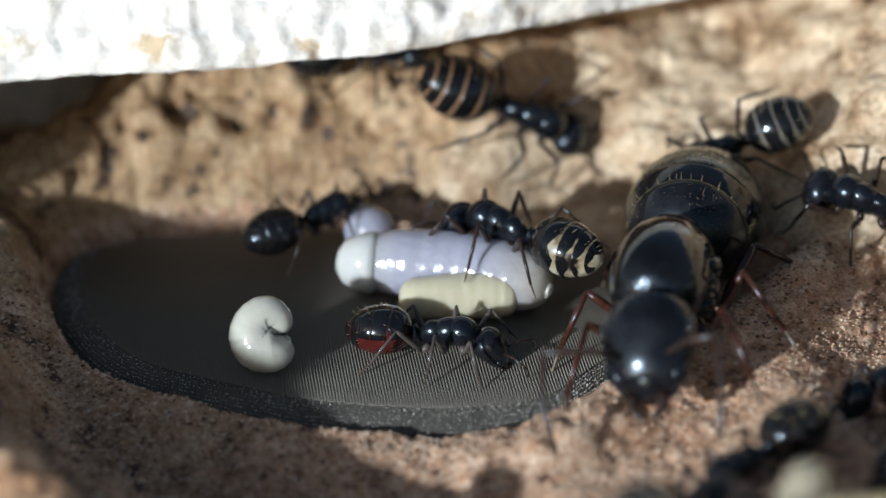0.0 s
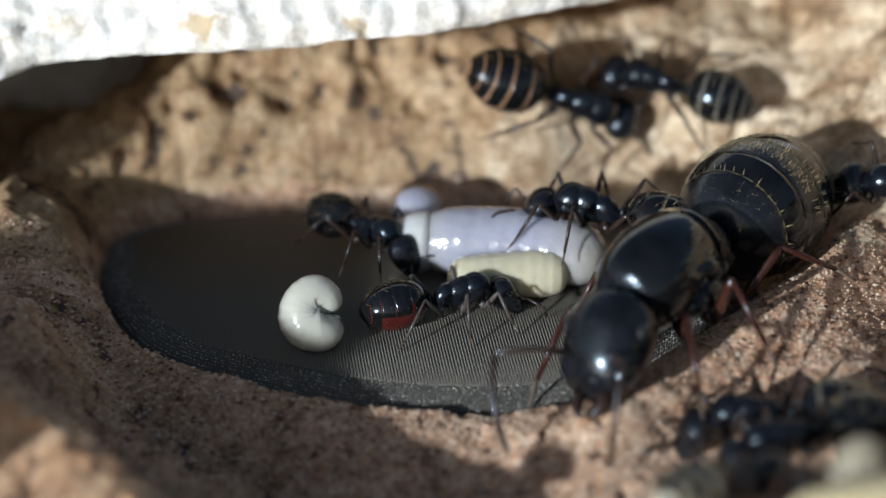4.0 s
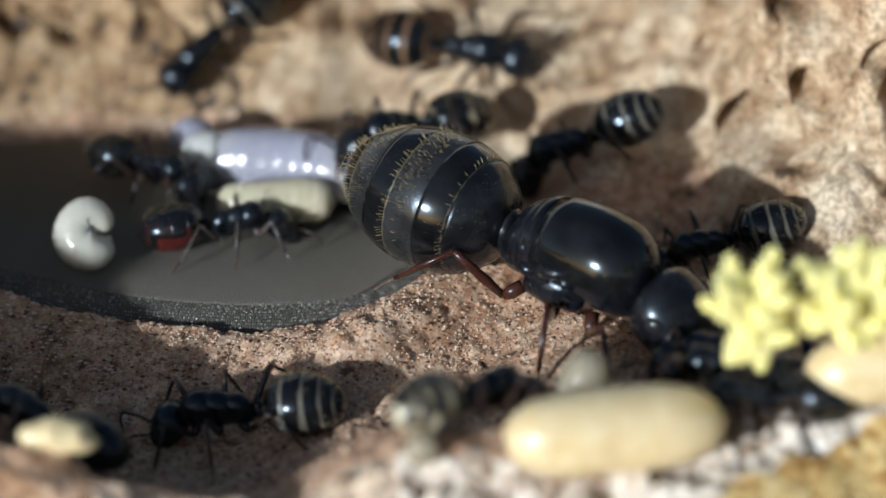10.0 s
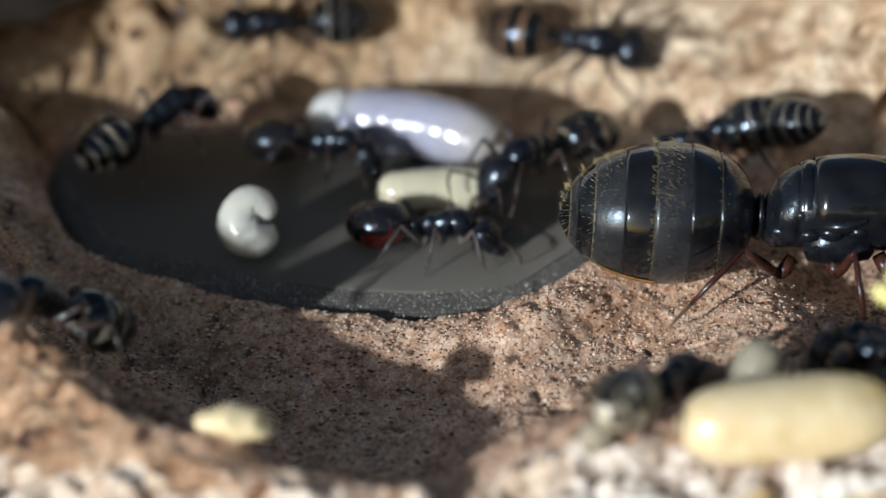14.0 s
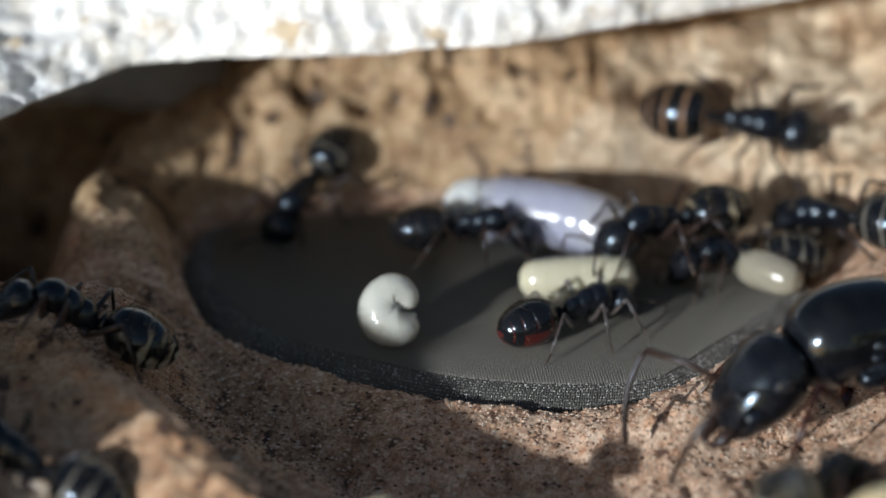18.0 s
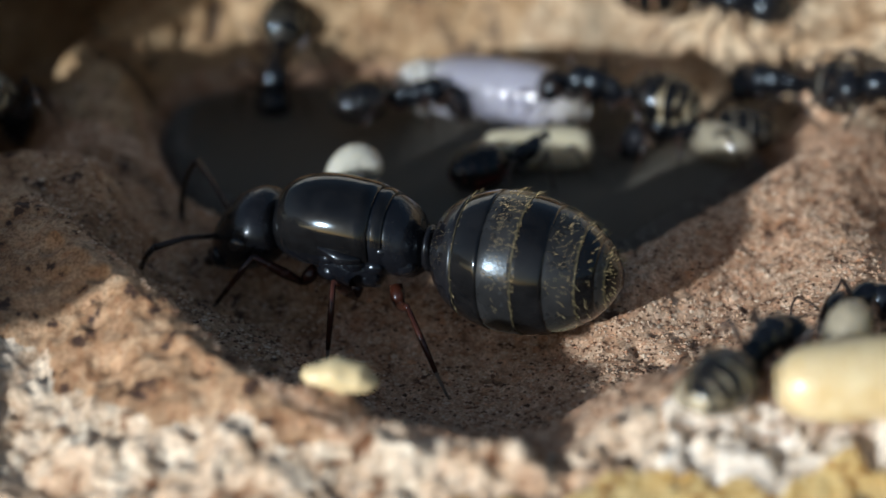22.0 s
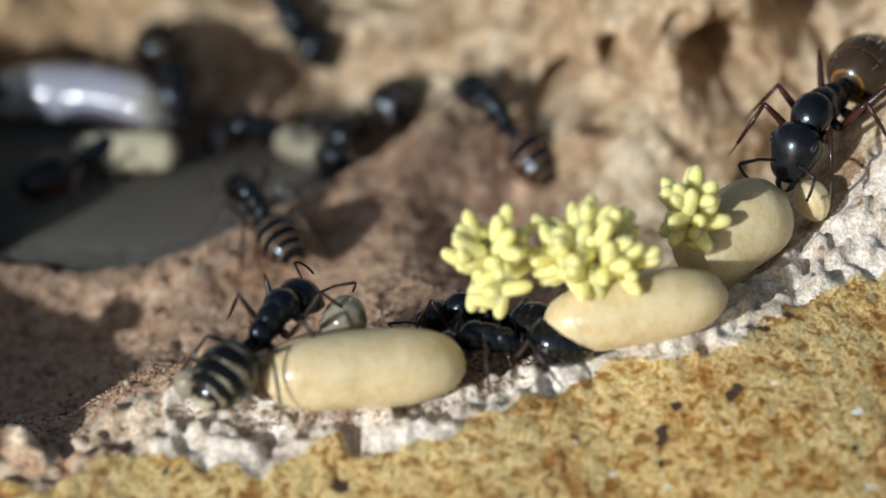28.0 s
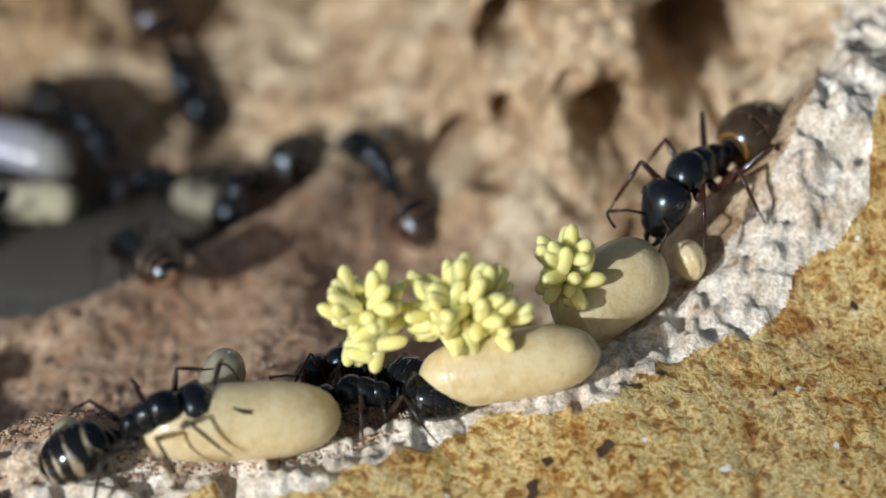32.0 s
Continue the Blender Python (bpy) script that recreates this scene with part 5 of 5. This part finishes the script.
    creep("E", [(0, 1.762, 0.987, -169, 0.02), (1, 1.612, 1.049, -191, 0.02), (2, 1.64, 1.059, -193, 0.02), (3, 1.716, 1.065, -230, 0.02), (3.5, 1.546, 1.184, -220, 0.02), (5.5, 0.788, 1.373, -191, 0.02), (6, 0.534, 1.348, -176, 0.02), (6.5, 0.417, 1.307, -152, 0.02), (7, 0.482, 1.208, -96, 0.02), (8, 0.507, 1.215, -91, 0.02), (9, 0.449, 1.261, -112, 0.02), (10, 0.43, 1.29, -122, 0.02), (11, 0.446, 1.32, -135, 0.02), (12, 0.416, 1.321, -158, 0.02), (13, 0.15, 1.325, -174, 0.02), (14, 0.092, 1.325, -175, 0.02), (15, 0.017, 1.364, -184, 0.02), (15.5, -0.007, 1.384, -196, 0.02), (17.5, -0.349, 1.275, -167, 0.02), (18, -0.379, 1.043, -116, 0.02), (19, -0.401, 0.906, -97, 0.02), (20, -0.357, 0.972, -91, 0.02), (21, -0.359, 0.979, -84, 0.02), (22, -0.382, 1.047, -93, 0.02), (23, -0.349, 1.066, -97, 0.02)], 5)
    creep("F", [(0, 2.251, 0.559, 146), (1, 2.154, 0.6, 153), (2, 2.183, 0.707, 145), (3, 2.151, 0.74, 147), (3.5, 2.168, 0.572, 160), (5.5, 2.193, 0.502, 165), (6, 2.126, 0.546, 165), (6.5, 2.078, 0.566, 169), (7, 2.036, 0.609, 171), (8, 1.966, 0.553, 174), (9, 1.947, 0.512, 172), (10, 1.908, 0.511, 170), (11, 1.868, 0.58, 168), (12, 1.858, 0.6, 166), (13, 1.887, 0.664, 157), (14, 1.787, 0.579, 169), (15, 1.815, 0.592, 168), (18, 1.753, 0.725, 155), (19, 1.784, 0.694, 151), (20, 1.721, 0.786, 153), (21, 1.753, 0.726, 156), (22, 1.763, 0.752, 158), (23, 1.82, 0.716, 156), (24, 1.756, 0.75, 154), (24.5, 1.758, 0.647, 205), (25, 1.795, 0.669, 252), (26, 1.771, 0.597, 250), (28.5, 1.716, 0.45, 232)], 6)
    creep("G", [(5.5, 2.231, -0.489, -170), (6, 2.05, -0.408, -146), (6.5, 2.04, -0.333, -148), (7, 2.141, -0.354, -152), (8, 2.295, -0.238, -178), (9, 2.3, -0.1, -182), (10, 2.36, -0.1, -180), (11, 2.36, 0, -190), (12, 2.33, 0.12, -196), (13, 2.15, 0.3, -200), (14, 1.936, 0.458, -209), (15, 1.905, 0.488, -215), (16.5, 1.604, 0.485, -215), (18, 1.325, 0.52, -177), (19, 1.247, 0.456, -196), (20, 1.272, 0.494, -175), (21, 1.289, 0.499, -185), (22, 1.3, 0.482, -176), (23, 1.281, 0.515, -189), (24, 1.288, 0.52, -181)], 7)
    creep("H", [(0, 2.47, -0.693, 178), (6, 1.337, -0.766, 175), (7, 1.199, -0.782, 199), (7.5, 0.988, -0.738, 165), (8, 0.905, -0.84, 158), (9, 0.694, -0.845, -218), (9.5, 0.662, -0.879, -206), (10, 0.594, -0.967, 174), (10.5, 0.6, -0.961, 184), (11, 0.413, -0.968, 180), (12, 0.282, -1.483, 208), (13, -0.312, -1.332, 216), (14, -0.647, -1.157, 222), (15, -0.712, -1.321, 172), (15.5, -0.887, -1.356, 151), (17.5, -1.15, -1.35, -200), (19, -1.4, -1.15, -205), (19.5, -1.75, -1.1, -195), (20, -2.2, -1.1, -185), (23, -2.6, -1.1, -180)], 8)
    creep("N", [(0, 1.646, -0.99, -143), (1, 1.635, -0.974, -146), (2, 1.774, -0.983, -179), (3, 1.779, -0.998, -166), (6, 0.927, -0.973, -200), (7, 0.795, -1.176, -192), (8, 0.786, -1.194, -208), (9, 0.506, -1.655, -158), (10, -0.103, -1.283, -201), (12, -0.9, -1.85, -175), (13, -1.6, -2, -180), (15, -2.4, -2.2, -180)], 9)
    creep("K", [(0, -1.5, 0.5, 20, 0, 0), (11, -1.3, 0.6, 10, 0, 0), (12, -0.618, 0.706, 28, 0.14, 8), (13, -0.486, 0.641, 25, 0.14, 8), (13.5, -0.445, 0.68, 38, 0.14, 8), (14, -0.399, 0.646, 42, 0.14, 8), (14.5, -0.429, 0.689, 40, 0.14, 8), (15, -0.474, 0.534, 37, 0.14, 8), (15.5, -0.561, 0.329, 32, 0.14, 8), (16.3, -0.75, 0.2, -60, 0, 0), (16.9, -1, -0.15, -120, 0, 0), (17.5, -1.1, -0.42, -150, 0, 0), (18, -1.1, -0.6, -170, 0, 0), (18.5, -1.2, -0.8, -190, 0, 0), (19, -1.27, -0.75, -229, 0, 0), (19.5, -1.36, -0.4, -256, 0.12, 0), (20, -1.4, -0.15, -275, 0.12, 0), (20.5, -1.42, 0.08, -275, 0.12, 0), (21, -1.42, 0.2, -270, 0.12, 0), (22, -1.4, 0.22, -271, 0.12, 0), (22.7, -1.4, -0.3, -275, 0, 0), (23.3, -1.15, -0.5, -290, 0, 0), (24, -0.98, -0.1, -300, 0, 0), (24.5, -0.85, 0.15, -300, 0, 0), (25, -0.85, 0.25, -290, 0, 0)], 10)
    creep("S", [(0, 1.38, -1.58, 46), (9, 1.36, -1.6, 44), (13, 1.42, -1.62, 52), (20, 1.4, -1.62, 56), (23, 1.39, -1.7, 56), (26.5, 1.42, -1.66, 56), (28.5, 1.45, -1.7, 58, 0.1, 16), (29, 1.44, -1.7, 58, 0.1, 16), (30, 1.44, -1.72, 55, 0.1, 16), (30.5, 1.46, -1.76, 48, 0.1, 16), (31, 1.45, -1.78, 38, 0.1, 17), (32, 1.46, -1.84, 20, 0.08, 20)], 11)
    creep("U", [(0, 3.75, -0.3, -135, 1, -6), (20, 3.7, -0.4, -140, 0.95, -6), (26, 3.42, -0.88, -152, 0.8, -6), (26.5, 3.4, -0.86, -146, 0.8, -6), (28.5, 3.46, -0.7, -120, 0.8, -7), (29, 3.45, -0.68, -120, 0.8, -7), (30, 3.47, -0.76, -119, 0.8, -6), (31, 3.44, -0.7, -128, 0.8, -6), (32, 3.46, -0.74, -131, 0.8, -6)], 12)
    creep("R", [(0, 3.138, 0.904, 150), (19.5, 3.093, 0.873, 165), (20.5, 2.746, 0.732, 180), (21.3, 2.3, 0.6, 176), (22, 2.121, 0.459, 172), (23.5, 2.151, 0.459, 160), (24.3, 2.26, 0.38, 135), (25, 2.32, 0.42, 115), (26, 2.33, 0.37, 118), (28.5, 2.22, 0.38, 126), (30.5, 2.19, 0.4, 128), (32, 2.19, 0.36, 128)], 13)
    creep("V", [(0, 2.25, -1.2, 172), (20, 2.1, -1.22, 172), (22, 1.93, -1.2, 168), (23, 1.866, -1.108, 170), (23.5, 1.734, -0.94, 160), (24, 1.716, -0.694, 128), (24.5, 1.712, -0.563, 110), (25, 1.677, -0.475, 105), (25.5, 1.642, -0.45, 112), (26, 1.599, -0.434, 130), (26.5, 1.476, -0.42, 122), (28.5, 1.306, -0.33, 118), (32, 1.283, -0.291, 121)], 14)
    creep("T", [(0, 2.2, -1.42, 155), (32, 2.2, -1.42, 155)], 15)
    creep("W", [(0, 2.27, -1.62, 172), (32, 2.27, -1.62, 172)], 16)
    creep("X", [(0, 0.34, 1.52, 0), (3, 0.4, 1.52, 5), (5, 0.5, 1.9, 60), (32, 0.5, 1.9, 60)], 17)
    slide = [(0, 0.68, 0.47, -15), (3, 0.7, 0.48, -12), (6, 0.71, 0.5, -13), (9, 0.76, 0.52, -13), (10.5, 0.75, 0.6, -14), (13, 0.635, 0.8, -19), (18, 0.605, 0.77, -22), (23, 0.54, 0.735, -12), (32, 0.5, 0.74, -12)]
    walk(pearl, [(t, pose(x * CM, y * CM, 0, 0, 0, h)) for t, x, y, h in slide])


motions()
